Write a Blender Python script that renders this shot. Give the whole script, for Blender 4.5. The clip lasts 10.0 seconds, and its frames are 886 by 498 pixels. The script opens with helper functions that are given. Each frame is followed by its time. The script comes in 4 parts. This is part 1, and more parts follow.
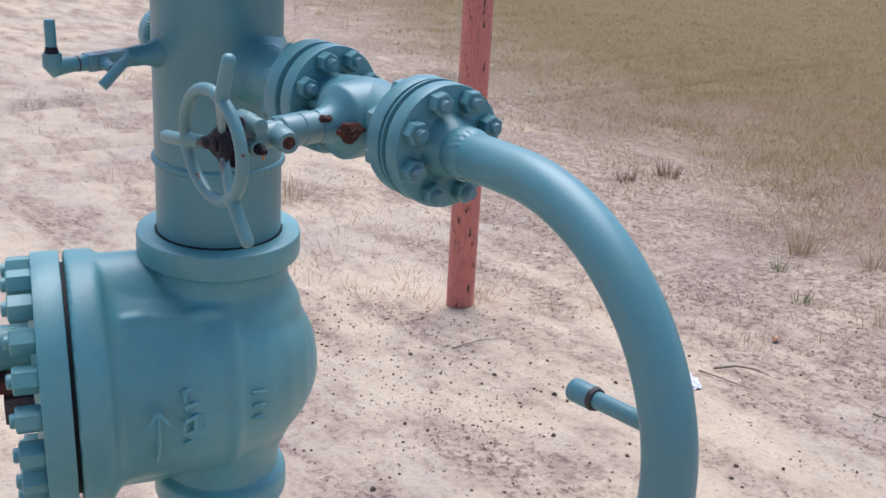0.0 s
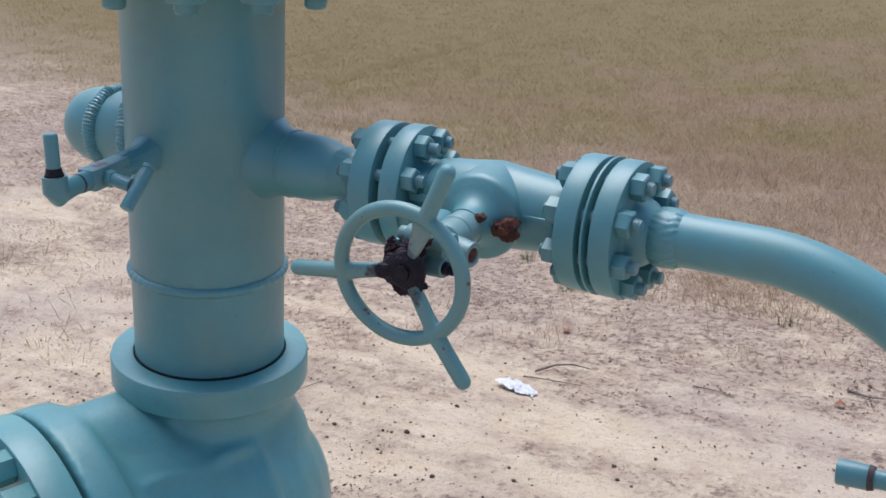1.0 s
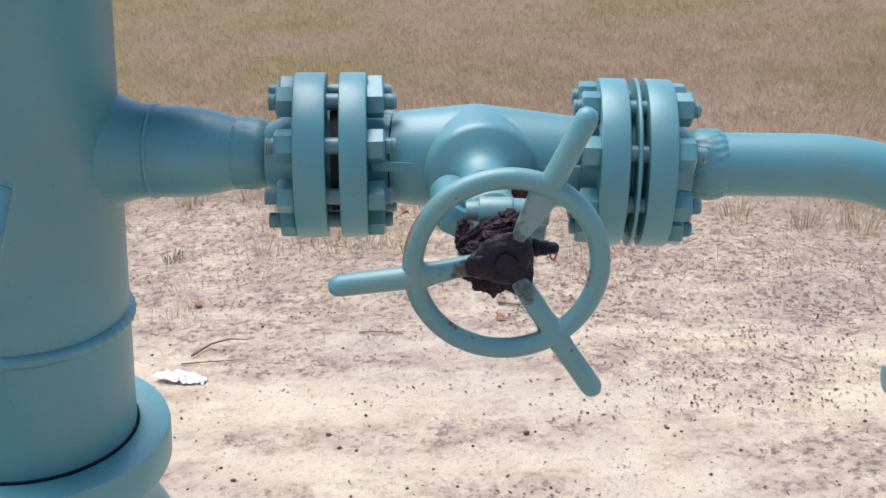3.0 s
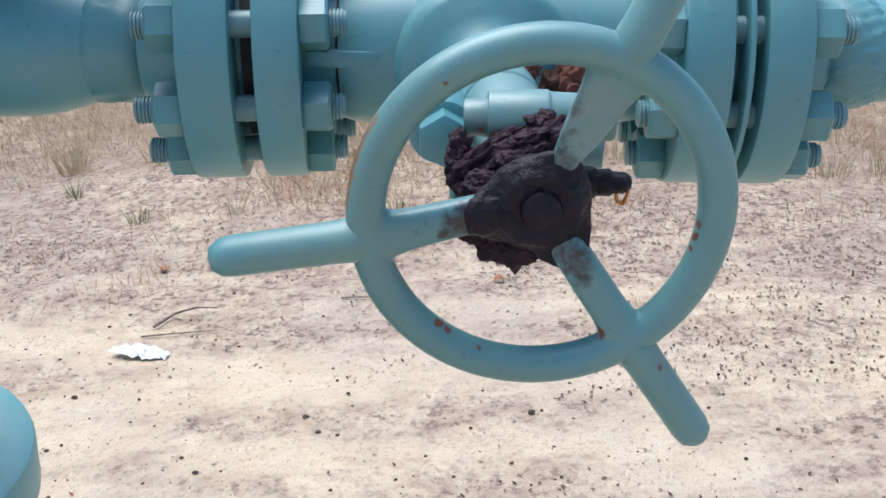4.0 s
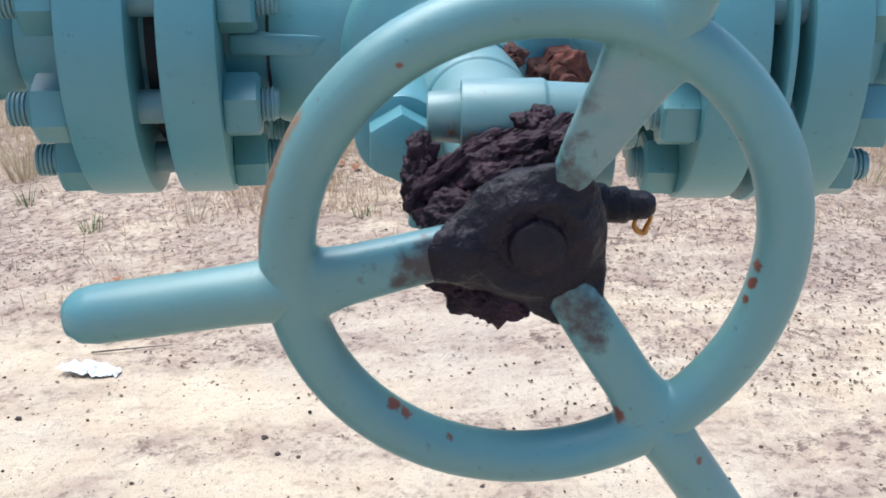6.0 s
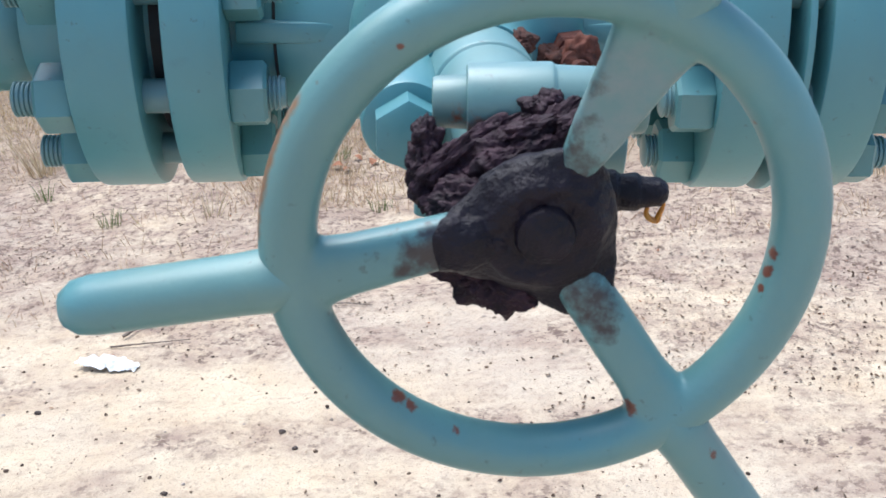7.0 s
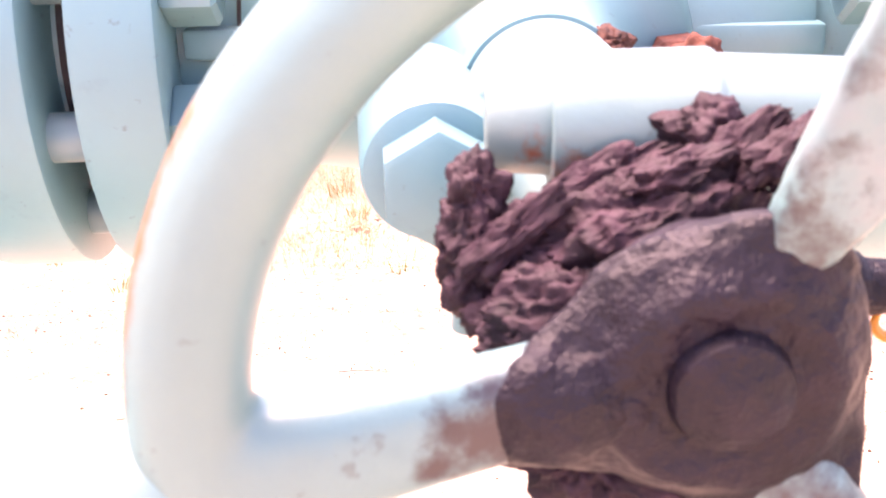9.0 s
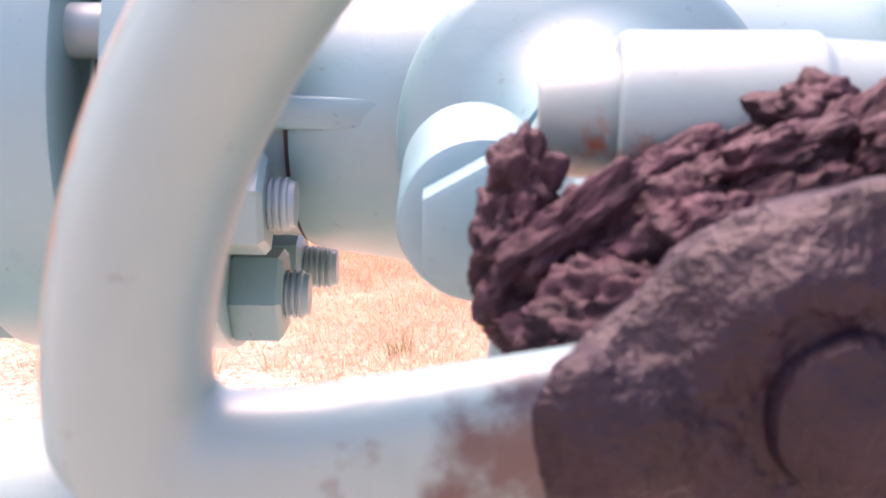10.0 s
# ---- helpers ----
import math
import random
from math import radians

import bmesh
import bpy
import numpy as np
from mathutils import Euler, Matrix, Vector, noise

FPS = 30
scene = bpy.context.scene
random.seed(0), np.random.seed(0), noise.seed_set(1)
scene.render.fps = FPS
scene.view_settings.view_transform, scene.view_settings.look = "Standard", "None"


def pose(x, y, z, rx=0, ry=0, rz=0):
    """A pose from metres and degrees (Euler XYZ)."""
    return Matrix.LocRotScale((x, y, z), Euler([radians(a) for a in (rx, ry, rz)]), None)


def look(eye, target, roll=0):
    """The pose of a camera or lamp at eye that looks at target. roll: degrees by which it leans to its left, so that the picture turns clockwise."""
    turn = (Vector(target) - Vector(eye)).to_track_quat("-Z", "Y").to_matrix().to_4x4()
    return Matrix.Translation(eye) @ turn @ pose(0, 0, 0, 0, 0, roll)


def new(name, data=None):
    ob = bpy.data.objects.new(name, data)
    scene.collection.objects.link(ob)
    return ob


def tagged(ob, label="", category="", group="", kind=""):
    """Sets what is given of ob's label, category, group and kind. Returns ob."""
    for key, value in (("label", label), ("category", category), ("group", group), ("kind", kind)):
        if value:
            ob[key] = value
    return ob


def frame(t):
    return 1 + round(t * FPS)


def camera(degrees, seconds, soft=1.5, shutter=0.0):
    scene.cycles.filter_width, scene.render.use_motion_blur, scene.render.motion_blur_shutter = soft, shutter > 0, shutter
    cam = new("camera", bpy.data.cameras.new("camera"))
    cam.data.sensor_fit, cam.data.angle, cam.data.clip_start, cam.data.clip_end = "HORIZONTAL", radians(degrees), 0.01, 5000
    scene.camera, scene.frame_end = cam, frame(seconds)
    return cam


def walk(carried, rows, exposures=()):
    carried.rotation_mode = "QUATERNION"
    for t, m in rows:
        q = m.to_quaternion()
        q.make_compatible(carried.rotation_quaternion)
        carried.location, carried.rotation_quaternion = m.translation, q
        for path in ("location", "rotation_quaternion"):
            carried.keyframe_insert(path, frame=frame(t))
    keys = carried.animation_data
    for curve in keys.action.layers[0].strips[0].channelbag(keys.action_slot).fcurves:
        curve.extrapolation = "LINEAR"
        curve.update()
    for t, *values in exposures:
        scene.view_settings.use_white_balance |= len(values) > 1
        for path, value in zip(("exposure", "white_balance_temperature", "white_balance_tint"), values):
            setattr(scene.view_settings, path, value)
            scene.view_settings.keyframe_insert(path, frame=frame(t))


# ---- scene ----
cam = camera(44.6, 10.0)
cam.data.dof.use_dof, cam.data.dof.focus_distance, cam.data.dof.aperture_fstop = True, 0.8, 55.0
PATH = [
    (0, (1.2416, -0.7958, 1.3778), (-0.2608, 0.3269, 0.6834), 2.83),
    (0.5, (0.8656, -0.9338, 1.3968), (-0.4306, 0.4144, 0.6881), 2.39),
    (1, (0.5992, -1.1040, 1.4156), (-0.3838, 0.5009, 0.7390), 1.16),
    (1.5, (0.3706, -1.1510, 1.4082), (-0.4030, 0.5723, 0.7513), 0.42),
    (2, (0.1947, -1.1031, 1.4047), (-0.3207, 0.7028, 0.7170), -0.12),
    (2.5, (0.0645, -1.0829, 1.3787), (-0.1592, 0.7836, 0.6960), -0.04),
    (3, (0.0149, -1.0043, 1.3359), (-0.0703, 0.8477, 0.5858), 0.62),
    (3.2, (0.0129, -0.9323, 1.3032), (-0.0563, 0.9077, 0.5209), 0.65),
    (4.3, (-0.0006, -0.5800, 1.1577), (-0.0631, 1.2417, 0.3349), -0.39),
    (4.5, (-0.0026, -0.5485, 1.1487), (-0.0561, 1.2744, 0.3278), -0.68),
    (5, (0.0011, -0.5354, 1.1467), (-0.0186, 1.3035, 0.3604), 0.22),
    (5.5, (0.0004, -0.5313, 1.1450), (-0.0070, 1.2959, 0.3319), 0.29),
    (5.7, (0.0014, -0.5323, 1.1451), (-0.0070, 1.2950, 0.3330), 0.49),
    (6.8, (0.0056, -0.5319, 1.1433), (-0.0230, 1.2886, 0.3163), 0.04),
    (7, (0.0066, -0.5251, 1.1399), (-0.0380, 1.2966, 0.3158), -0.09),
    (7.5, (0.0067, -0.5076, 1.1373), (-0.0707, 1.3295, 0.3505), -0.53),
    (8, (0.0022, -0.4763, 1.1167), (-0.0807, 1.3714, 0.3555), 0.36),
    (8.5, (0.0000, -0.4181, 1.0996), (-0.0879, 1.4256, 0.3294), -0.50),
    (9, (-0.0039, -0.3784, 1.0902), (-0.0876, 1.4836, 0.3652), -1.06),
    (9.5, (-0.0003, -0.3670, 1.0582), (-0.1427, 1.5648, 0.5605), 2.17),
    (10, (-0.0016, -0.3541, 1.0582), (-0.2048, 1.5892, 0.6310), 0.98),
]
EXPOSURES = [(0, 0.41, 5840, 15), (1, 0.33, 5940, 12), (2.5, 0.59, 6010, 11), (3.2, 0.73, 6018, 10), (4.3, 0.70, 5831, 7), (5.5, 0.85, 5834, 7), (7, 0.92, 5866, 7), (7.5, 1.09, 6140, 10), (8, 1.55, 6765, 22), (8.5, 2.28, 7890, 41), (9, 2.86, 8363, 56), (9.5, 2.23, 8136, 66), (10, 2.21, 8160, 60)]
walk(cam, [(t, look(eye, target, roll)) for t, eye, target, roll in PATH], EXPOSURES)

# ---------------------------------------------------------------- light
SUN_EL, SUN_AZ = 68.0, -50.0          # degrees; azimuth from +y towards +x
world = bpy.data.worlds.new("sky")
scene.world = world
world.use_nodes = True
wn = world.node_tree
sky = wn.nodes.new("ShaderNodeTexSky")
sky.sky_type, sky.sun_disc = "NISHITA", False
sky.sun_elevation, sky.sun_rotation = radians(SUN_EL), radians(SUN_AZ)
sky.dust_density, sky.air_density, sky.ozone_density = 2.0, 1.0, 1.0
wn.links.new(sky.outputs[0], wn.nodes["Background"].inputs[0])
wn.nodes["Background"].inputs[1].default_value = 0.125
lamp = bpy.data.lights.new("sun", "SUN")
lamp.energy, lamp.angle, lamp.color = 2.55, radians(50), (1.0, 0.96, 0.91)
sun = new("sun", lamp)
sun.matrix_world = look((0, 0, 0), (-math.sin(radians(SUN_AZ)) * math.cos(radians(SUN_EL)), -math.cos(radians(SUN_AZ)) * math.cos(radians(SUN_EL)), -math.sin(radians(SUN_EL))))


# ---------------------------------------------------------------- materials
def material(name, build, rough=0.5, metal=0.0, spec=0.5):
    m = bpy.data.materials.new(name)
    m.use_nodes = True
    nt = m.node_tree
    b = nt.nodes["Principled BSDF"]
    b.inputs["Roughness"].default_value, b.inputs["Metallic"].default_value = rough, metal
    b.inputs["Specular IOR Level"].default_value = spec
    build(nt, b)
    return m


def texnoise(nt, scale, detail=4.0, rough=0.55, stretch=None, seed=0.0, use="Object"):
    co = nt.nodes.new("ShaderNodeTexCoord")
    n = nt.nodes.new("ShaderNodeTexNoise")
    n.inputs["Scale"].default_value, n.inputs["Detail"].default_value, n.inputs["Roughness"].default_value = scale, detail, rough
    mp = nt.nodes.new("ShaderNodeMapping")
    mp.inputs["Location"].default_value = (seed, seed * 0.7, seed * 1.3)
    if stretch:
        mp.inputs["Scale"].default_value = stretch
    nt.links.new(co.outputs[use], mp.inputs[0])
    nt.links.new(mp.outputs[0], n.inputs["Vector"])
    return n.outputs["Fac"]


def ramp(nt, fac, stops):
    r = nt.nodes.new("ShaderNodeValToRGB")
    el = r.color_ramp.elements
    while len(el) < len(stops):
        el.new(0.5)
    for e, (p, c) in zip(el, stops):
        e.position, e.color = p, (*c, 1) if len(c) == 3 else c
    nt.links.new(fac, r.inputs[0])
    return r.outputs[0]


def grey(v):
    return (v, v, v)


def mix(nt, fac, a, b, mode="MIX"):
    x = nt.nodes.new("ShaderNodeMix")
    x.data_type, x.blend_type = "RGBA", mode
    for sock, v in ((x.inputs[0], fac), (x.inputs[6], a), (x.inputs[7], b)):
        if isinstance(v, (int, float)):
            sock.default_value = v
        elif isinstance(v, tuple):
            sock.default_value = (*v, 1)
        else:
            nt.links.new(v, sock)
    return x.outputs[2]


def calc(nt, op, a, b=0.0, c=0.0, clamp=False):
    m = nt.nodes.new("ShaderNodeMath")
    m.operation, m.use_clamp = op, clamp
    for sock, v in zip(m.inputs, (a, b, c)):
        if isinstance(v, (int, float)):
            sock.default_value = v
        else:
            nt.links.new(v, sock)
    return m.outputs[0]


def bump(nt, b, height, strength=0.3, distance=0.002):
    n = nt.nodes.new("ShaderNodeBump")
    n.inputs["Strength"].default_value, n.inputs["Distance"].default_value = strength, distance
    nt.links.new(height, n.inputs["Height"])
    nt.links.new(n.outputs[0], b.inputs["Normal"])
    return n


TEAL = (0.083, 0.252, 0.280)


def paint_nodes(rust_lo=0.80, rust_hi=0.83, tone=TEAL, peel=0.25, dirt=0.35, mottle=0.55):
    def build(nt, b):
        big = texnoise(nt, 6.0, 5, 0.6)
        fine = texnoise(nt, 90.0, 4, 0.6, seed=3)
        drip = texnoise(nt, 14.0, 4, 0.6, stretch=(1, 1, 0.16), seed=7)
        c1 = mix(nt, ramp(nt, big, [(0.3, grey(0)), (0.72, grey(1))]), tuple(v * 0.82 for v in tone), tuple(min(1, v * 1.12 + 0.006) for v in tone))
        c2 = mix(nt, ramp(nt, drip, [(0.48, grey(0)), (0.75, grey(dirt))]), c1, (tone[0] * 1.15, tone[1] * 0.80, tone[2] * 0.68))
        c3 = mix(nt, ramp(nt, fine, [(0.62, grey(0)), (0.78, grey(0.35))]), c2, tuple(v * 0.62 for v in tone))
        hue = texnoise(nt, 17.0, 5, 0.62, seed=13)
        c3 = mix(nt, ramp(nt, hue, [(0.40, grey(0)), (0.70, grey(mottle))]), c3, (tone[0] * 1.45, tone[1] * 1.02, tone[2] * 0.88))
        pit = texnoise(nt, 210.0, 3, 0.6, seed=17)
        c3 = mix(nt, ramp(nt, pit, [(0.66, grey(0)), (0.74, grey(0.5))]), c3, (0.05, 0.07, 0.07))
        chip = texnoise(nt, 38.0, 6, 0.62, seed=11)
        chip2 = texnoise(nt, 5.0, 2, 0.5, seed=19)
        mask = ramp(nt, calc(nt, "MULTIPLY", chip, calc(nt, "ADD", chip2, 0.45)), [(rust_lo, grey(0)), (rust_hi, grey(1))])
        rust = mix(nt, fine, (0.16, 0.035, 0.015), (0.34, 0.11, 0.05))
        nt.links.new(mix(nt, mask, c3, rust), b.inputs["Base Color"])
        nt.links.new(ramp(nt, big, [(0.3, grey(0.42)), (0.8, grey(0.60))]), b.inputs["Roughness"])
        b.inputs["Coat Weight"].default_value, b.inputs["Coat Roughness"].default_value = 0.5, 0.36
        h = calc(nt, "ADD", calc(nt, "MULTIPLY", fine, 0.6), calc(nt, "MULTIPLY", texnoise(nt, 28.0, 3, 0.5, seed=5), 1.0))
        bump(nt, b, calc(nt, "SUBTRACT", h, calc(nt, "MULTIPLY", mask, 0.8)), peel, 0.0015)
    return build


paint = material("teal_paint", paint_nodes())
cast_paint = material("teal_paint_on_casting", paint_nodes(0.82, 0.86, tone=(0.100, 0.312, 0.332), peel=0.9, dirt=0.45, mottle=0.6))


def spot(nt, centre, r, ragged=0.5, scale=90.0, hard=0.86):
    """A ragged-edged spot round a point, as a mask."""
    g = nt.nodes.new("ShaderNodeNewGeometry")
    d = nt.nodes.new("ShaderNodeVectorMath")
    d.operation = "DISTANCE"
    d.inputs[1].default_value = centre
    nt.links.new(g.outputs["Position"], d.inputs[0])
    n = calc(nt, "MULTIPLY", calc(nt, "SUBTRACT", texnoise(nt, scale, 5, 0.65), 0.5), 4 * ragged * r)
    e = calc(nt, "DIVIDE", calc(nt, "ADD", d.outputs["Value"], n), r)
    return ramp(nt, e, [(hard, grey(1)), (1.0, grey(0))])


# the handwheel's hub, its axis, and places on it by radius and angle
HUB = Vector((0.0284, -0.2533, 1.0193))
WN = Vector((0.077, -1.0, -0.045)).normalized()
wu = (Vector((1, 0, 0)) - WN * WN.x).normalized()
wv = WN.cross(wu)
wv = wv if wv.z > 0 else -wv


def wheel_pt(r, deg, lift=0.0):
    return HUB + (wu * math.cos(radians(deg)) + wv * math.sin(radians(deg))) * r + WN * lift


# radius, angle, lift and size of the rust spots on the wheel
RUST_SPOTS = ((0.0622, 229, 0.0030, 0.0040), (0.0620, 233, 0.0035, 0.0034), (0.0632, 247, 0.005, 0.0024), (0.0700, 124, 0.0078, 0.0013), (0.0862, 307.5, 0.0080, 0.0026), (0.0772, 4, 0.002, 0.0040), (0.0622, -4, 0.002, 0.0030), (0.0622, -9, 0.002, 0.0032), (0.0622, -14, 0.002, 0.0026),
              (0.0605, 296, 0.003, 0.0034), (0.1310, 304, 0.004, 0.0034), (0.0762, 141, 0.004, 0.0014), (0.0622, 33, 0.003, 0.0020))


def wheel_nodes(nt, b):
    paint_nodes(0.70, 0.73, tone=(0.096, 0.258, 0.276), dirt=0.75, mottle=0.9, peel=0.35)(nt, b)
    col = b.inputs["Base Color"].links[0].from_socket
    # bare worn metal on the flat upper spoke
    worn = calc(nt, "MULTIPLY", spot(nt, tuple(wheel_pt(0.043, 64)), 0.021, 0.5, 60.0, 0.5), ramp(nt, texnoise(nt, 70.0, 5, 0.65, seed=41), [(0.35, grey(0.25)), (0.62, grey(0.95))]))
    col = mix(nt, worn, col, (0.20, 0.26, 0.26))
    for r, deg, lift, size in RUST_SPOTS:
        col = mix(nt, spot(nt, tuple(wheel_pt(r, deg, lift)), size * 0.8, 0.75, 260.0, 0.55), col, (0.135, 0.040, 0.022))
    # rubbed brown edge at the back of the rim
    for deg in range(148, 178, 3):
        col = mix(nt, spot(nt, tuple(wheel_pt(0.0786, deg, 0.0012)), 0.0044, 0.45, 160.0, 0.35), col, (0.21, 0.105, 0.045))
    # grease smeared outwards from the hub
    for r, deg, size in ((0.0, 0, 0.029), (0.018, 172, 0.013), (0.021, 188, 0.013), (0.027, 187, 0.009), (0.027, 170, 0.008), (0.024, 196, 0.011), (0.030, 176, 0.007), (0.020, 74, 0.012), (0.030, 80, 0.008), (0.034, 72, 0.005), (0.033, 188, 0.008), (0.037, 182, 0.005), (0.040, 190, 0.004), (0.025, 304, 0.011), (0.034, 301, 0.005), (0.046, 79, 0.006)):
        col = mix(nt, spot(nt, tuple(wheel_pt(r, deg, 0.001)), size, 0.38, 240.0, 0.25), col, (0.022, 0.017, 0.022))
    nt.links.new(col, b.inputs["Base Color"])


worn_paint = material("weathered_teal_paint", paint_nodes(0.64, 0.70, tone=(0.13, 0.27, 0.28), dirt=0.9))


def post_nodes(nt, b):
    big = texnoise(nt, 5.0, 4, 0.6)
    c = mix(nt, big, (0.60, 0.165, 0.12), (0.66, 0.24, 0.185))
    chip = texnoise(nt, 46.0, 5, 0.65, stretch=(1, 1, 0.30), seed=4)
    c = mix(nt, ramp(nt, chip, [(0.615, grey(0)), (0.63, grey(1))]), c, (0.04, 0.018, 0.018))
    crack = texnoise(nt, 60.0, 6, 0.7, stretch=(1, 1, 0.14), seed=14)
    c = mix(nt, ramp(nt, calc(nt, "ABSOLUTE", calc(nt, "SUBTRACT", crack, 0.5)), [(0.004, grey(0.85)), (0.011, grey(0))]), c, (0.10, 0.03, 0.03))
    nt.links.new(c, b.inputs["Base Color"])
    bump(nt, b, chip, 0.3, 0.002)


wheel_paint = material("chipped_teal_wheel_paint", wheel_nodes)
post_paint = material("salmon_paint", post_nodes, 0.55)


def simple(col1, col2, scale, strength=0.4, dist=0.002):
    def build(nt, b):
        n = texnoise(nt, scale, 6, 0.65)
        nt.links.new(mix(nt, ramp(nt, n, [(0.3, grey(0)), (0.7, grey(1))]), col1, col2), b.inputs["Base Color"])
        bump(nt, b, n, strength, dist)
    return build


grease = material("old_grease", simple((0.0040, 0.0028, 0.0065), (0.014, 0.0085, 0.017), 75, 0.9, 0.004), 0.46, 0, 0.28)
crust = material("dried_grease_crust", simple((0.008, 0.0042, 0.0072), (0.050, 0.022, 0.034), 150, 0.7, 0.002), 0.66, 0, 0.3)
rust = material("rust", simple((0.030, 0.009, 0.008), (0.17, 0.050, 0.028), 160, 0.8, 0.002), 0.85)
dark_rust = material("dark_rust_scale", simple((0.018, 0.010, 0.009), (0.11, 0.034, 0.020), 190, 0.9, 0.002), 0.85)
dark_gap = material("black_gasket", simple((0.006, 0.006, 0.007), (0.022, 0.020, 0.022), 60), 0.7)
dark_steel = material("dark_oxidised_steel", simple((0.03, 0.024, 0.026), (0.09, 0.06, 0.055), 140), 0.6)
amber = material("amber_resin_drop", simple((0.55, 0.17, 0.02), (0.7, 0.3, 0.05), 80), 0.25)
thread_paint = material("painted_thread", paint_nodes(0.66, 0.72, tone=(0.11, 0.25, 0.28)), 0.5)
paper_mat = material("weathered_white_paper", simple((0.58, 0.57, 0.56), (0.72, 0.72, 0.73), 30), 0.7)


def meadow_mask(nt):
    """Greener patches of the field, more of them further out."""
    g = nt.nodes.new("ShaderNodeNewGeometry")
    sep = nt.nodes.new("ShaderNodeSeparateXYZ")
    nt.links.new(g.outputs["Position"], sep.inputs[0])
    n = nt.nodes.new("ShaderNodeTexNoise")
    n.inputs["Scale"].default_value, n.inputs["Detail"].default_value = 0.55, 5.0
    nt.links.new(g.outputs["Position"], n.inputs["Vector"])
    west = calc(nt, "MINIMUM", calc(nt, "MULTIPLY", calc(nt, "MAXIMUM", calc(nt, "SUBTRACT", calc(nt, "MULTIPLY", sep.outputs["X"], -1.0), 2.0), 0.0), 0.05), 0.22)
    far = calc(nt, "MINIMUM", calc(nt, "MULTIPLY", calc(nt, "SUBTRACT", sep.outputs["Y"], 6.0), 0.022), 0.22)
    return ramp(nt, calc(nt, "ADD", n.outputs["Fac"], calc(nt, "MAXIMUM", calc(nt, "ADD", far, west), -0.1)), [(0.46, grey(0)), (0.68, grey(1))])


def ground_nodes(nt, b):
    geo = nt.nodes.new("ShaderNodeNewGeometry")
    sep = nt.nodes.new("ShaderNodeSeparateXYZ")
    nt.links.new(geo.outputs["Position"], sep.inputs[0])
    n1 = texnoise(nt, 0.9, 5, 0.6)
    n2 = texnoise(nt, 7.0, 5, 0.65, seed=2)
    n3 = texnoise(nt, 55.0, 4, 0.7, seed=5)
    n4 = texnoise(nt, 260.0, 2, 0.7, seed=9)
    sand = mix(nt, ramp(nt, n2, [(0.3, grey(0)), (0.7, grey(1))]), (0.62, 0.48, 0.33), (0.77, 0.64, 0.47))
    sand = mix(nt, ramp(nt, n1, [(0.42, grey(0)), (0.66, grey(0.8))]), sand, (0.53, 0.44, 0.36))
    sand = mix(nt, ramp(nt, n3, [(0.54, grey(0)), (0.70, grey(0.6))]), sand, (0.30, 0.22, 0.165))
    sand = mix(nt, ramp(nt, n4, [(0.57, grey(0)), (0.70, grey(0.7))]), sand, (0.25, 0.19, 0.15))
    spk = texnoise(nt, 34.0, 5, 0.75, seed=21)
    zone = texnoise(nt, 1.7, 5, 0.65, stretch=(0.8, 1.9, 1), seed=31)
    near_edge = calc(nt, "MULTIPLY", calc(nt, "SUBTRACT", calc(nt, "SUBTRACT", sep.outputs["Y"], calc(nt, "MULTIPLY", calc(nt, "MINIMUM", sep.outputs["X"], 0.0), -0.20)), 1.8), 0.14)
    zone = calc(nt, "ADD", zone, calc(nt, "MINIMUM", calc(nt, "MAXIMUM", near_edge, -0.03), 0.14))
    sand = mix(nt, calc(nt, "MULTIPLY", ramp(nt, zone, [(0.41, grey(0)), (0.58, grey(0.9))]), ramp(nt, texnoise(nt, 11.0, 6, 0.7, seed=51), [(0.36, grey(0.15)), (0.62, grey(1))])), sand, (0.36, 0.26, 0.205))
    spk = calc(nt, "MULTIPLY", ramp(nt, spk, [(0.50, grey(0)), (0.60, grey(1))]), ramp(nt, zone, [(0.44, grey(0)), (0.60, grey(0.9))]))
    sand = mix(nt, spk, sand, (0.17, 0.115, 0.095))
    soil = mix(nt, ramp(nt, n2, [(0.3, grey(0)), (0.7, grey(1))]), (0.17, 0.112, 0.07), (0.27, 0.185, 0.115))
    soil = mix(nt, ramp(nt, n3, [(0.4, grey(0)), (0.7, grey(1))]), soil, (0.34, 0.24, 0.155))
    soil = mix(nt, calc(nt, "MULTIPLY", meadow_mask(nt), 0.75), soil, (0.22, 0.17, 0.075))
    edge = calc(nt, "SUBTRACT", sep.outputs["Y"], calc(nt, "MULTIPLY", calc(nt, "MINIMUM", sep.outputs["X"], 0.0), -0.33))
    edge = calc(nt, "ADD", edge, calc(nt, "MULTIPLY", calc(nt, "SUBTRACT", n1, 0.5), 3.2))
    edge = calc(nt, "ADD", edge, calc(nt, "MULTIPLY", calc(nt, "SUBTRACT", n2, 0.5), 3.0))
    mask = ramp(nt, calc(nt, "DIVIDE", edge, 10.0), [(0.28, grey(0)), (0.40, grey(0.55)), (0.60, grey(1))])
    nt.links.new(mix(nt, 1.0, mix(nt, mask, sand, soil), grey(0.82), "MULTIPLY"), b.inputs["Base Color"])
    h = calc(nt, "ADD", calc(nt, "MULTIPLY", n2, 3.0), calc(nt, "ADD", n3, calc(nt, "MULTIPLY", n4, 0.35)))
    bump(nt, b, h, 0.6, 0.012)


ground_mat = material("dry_sandy_soil", ground_nodes, 0.95, 0, 0.15)


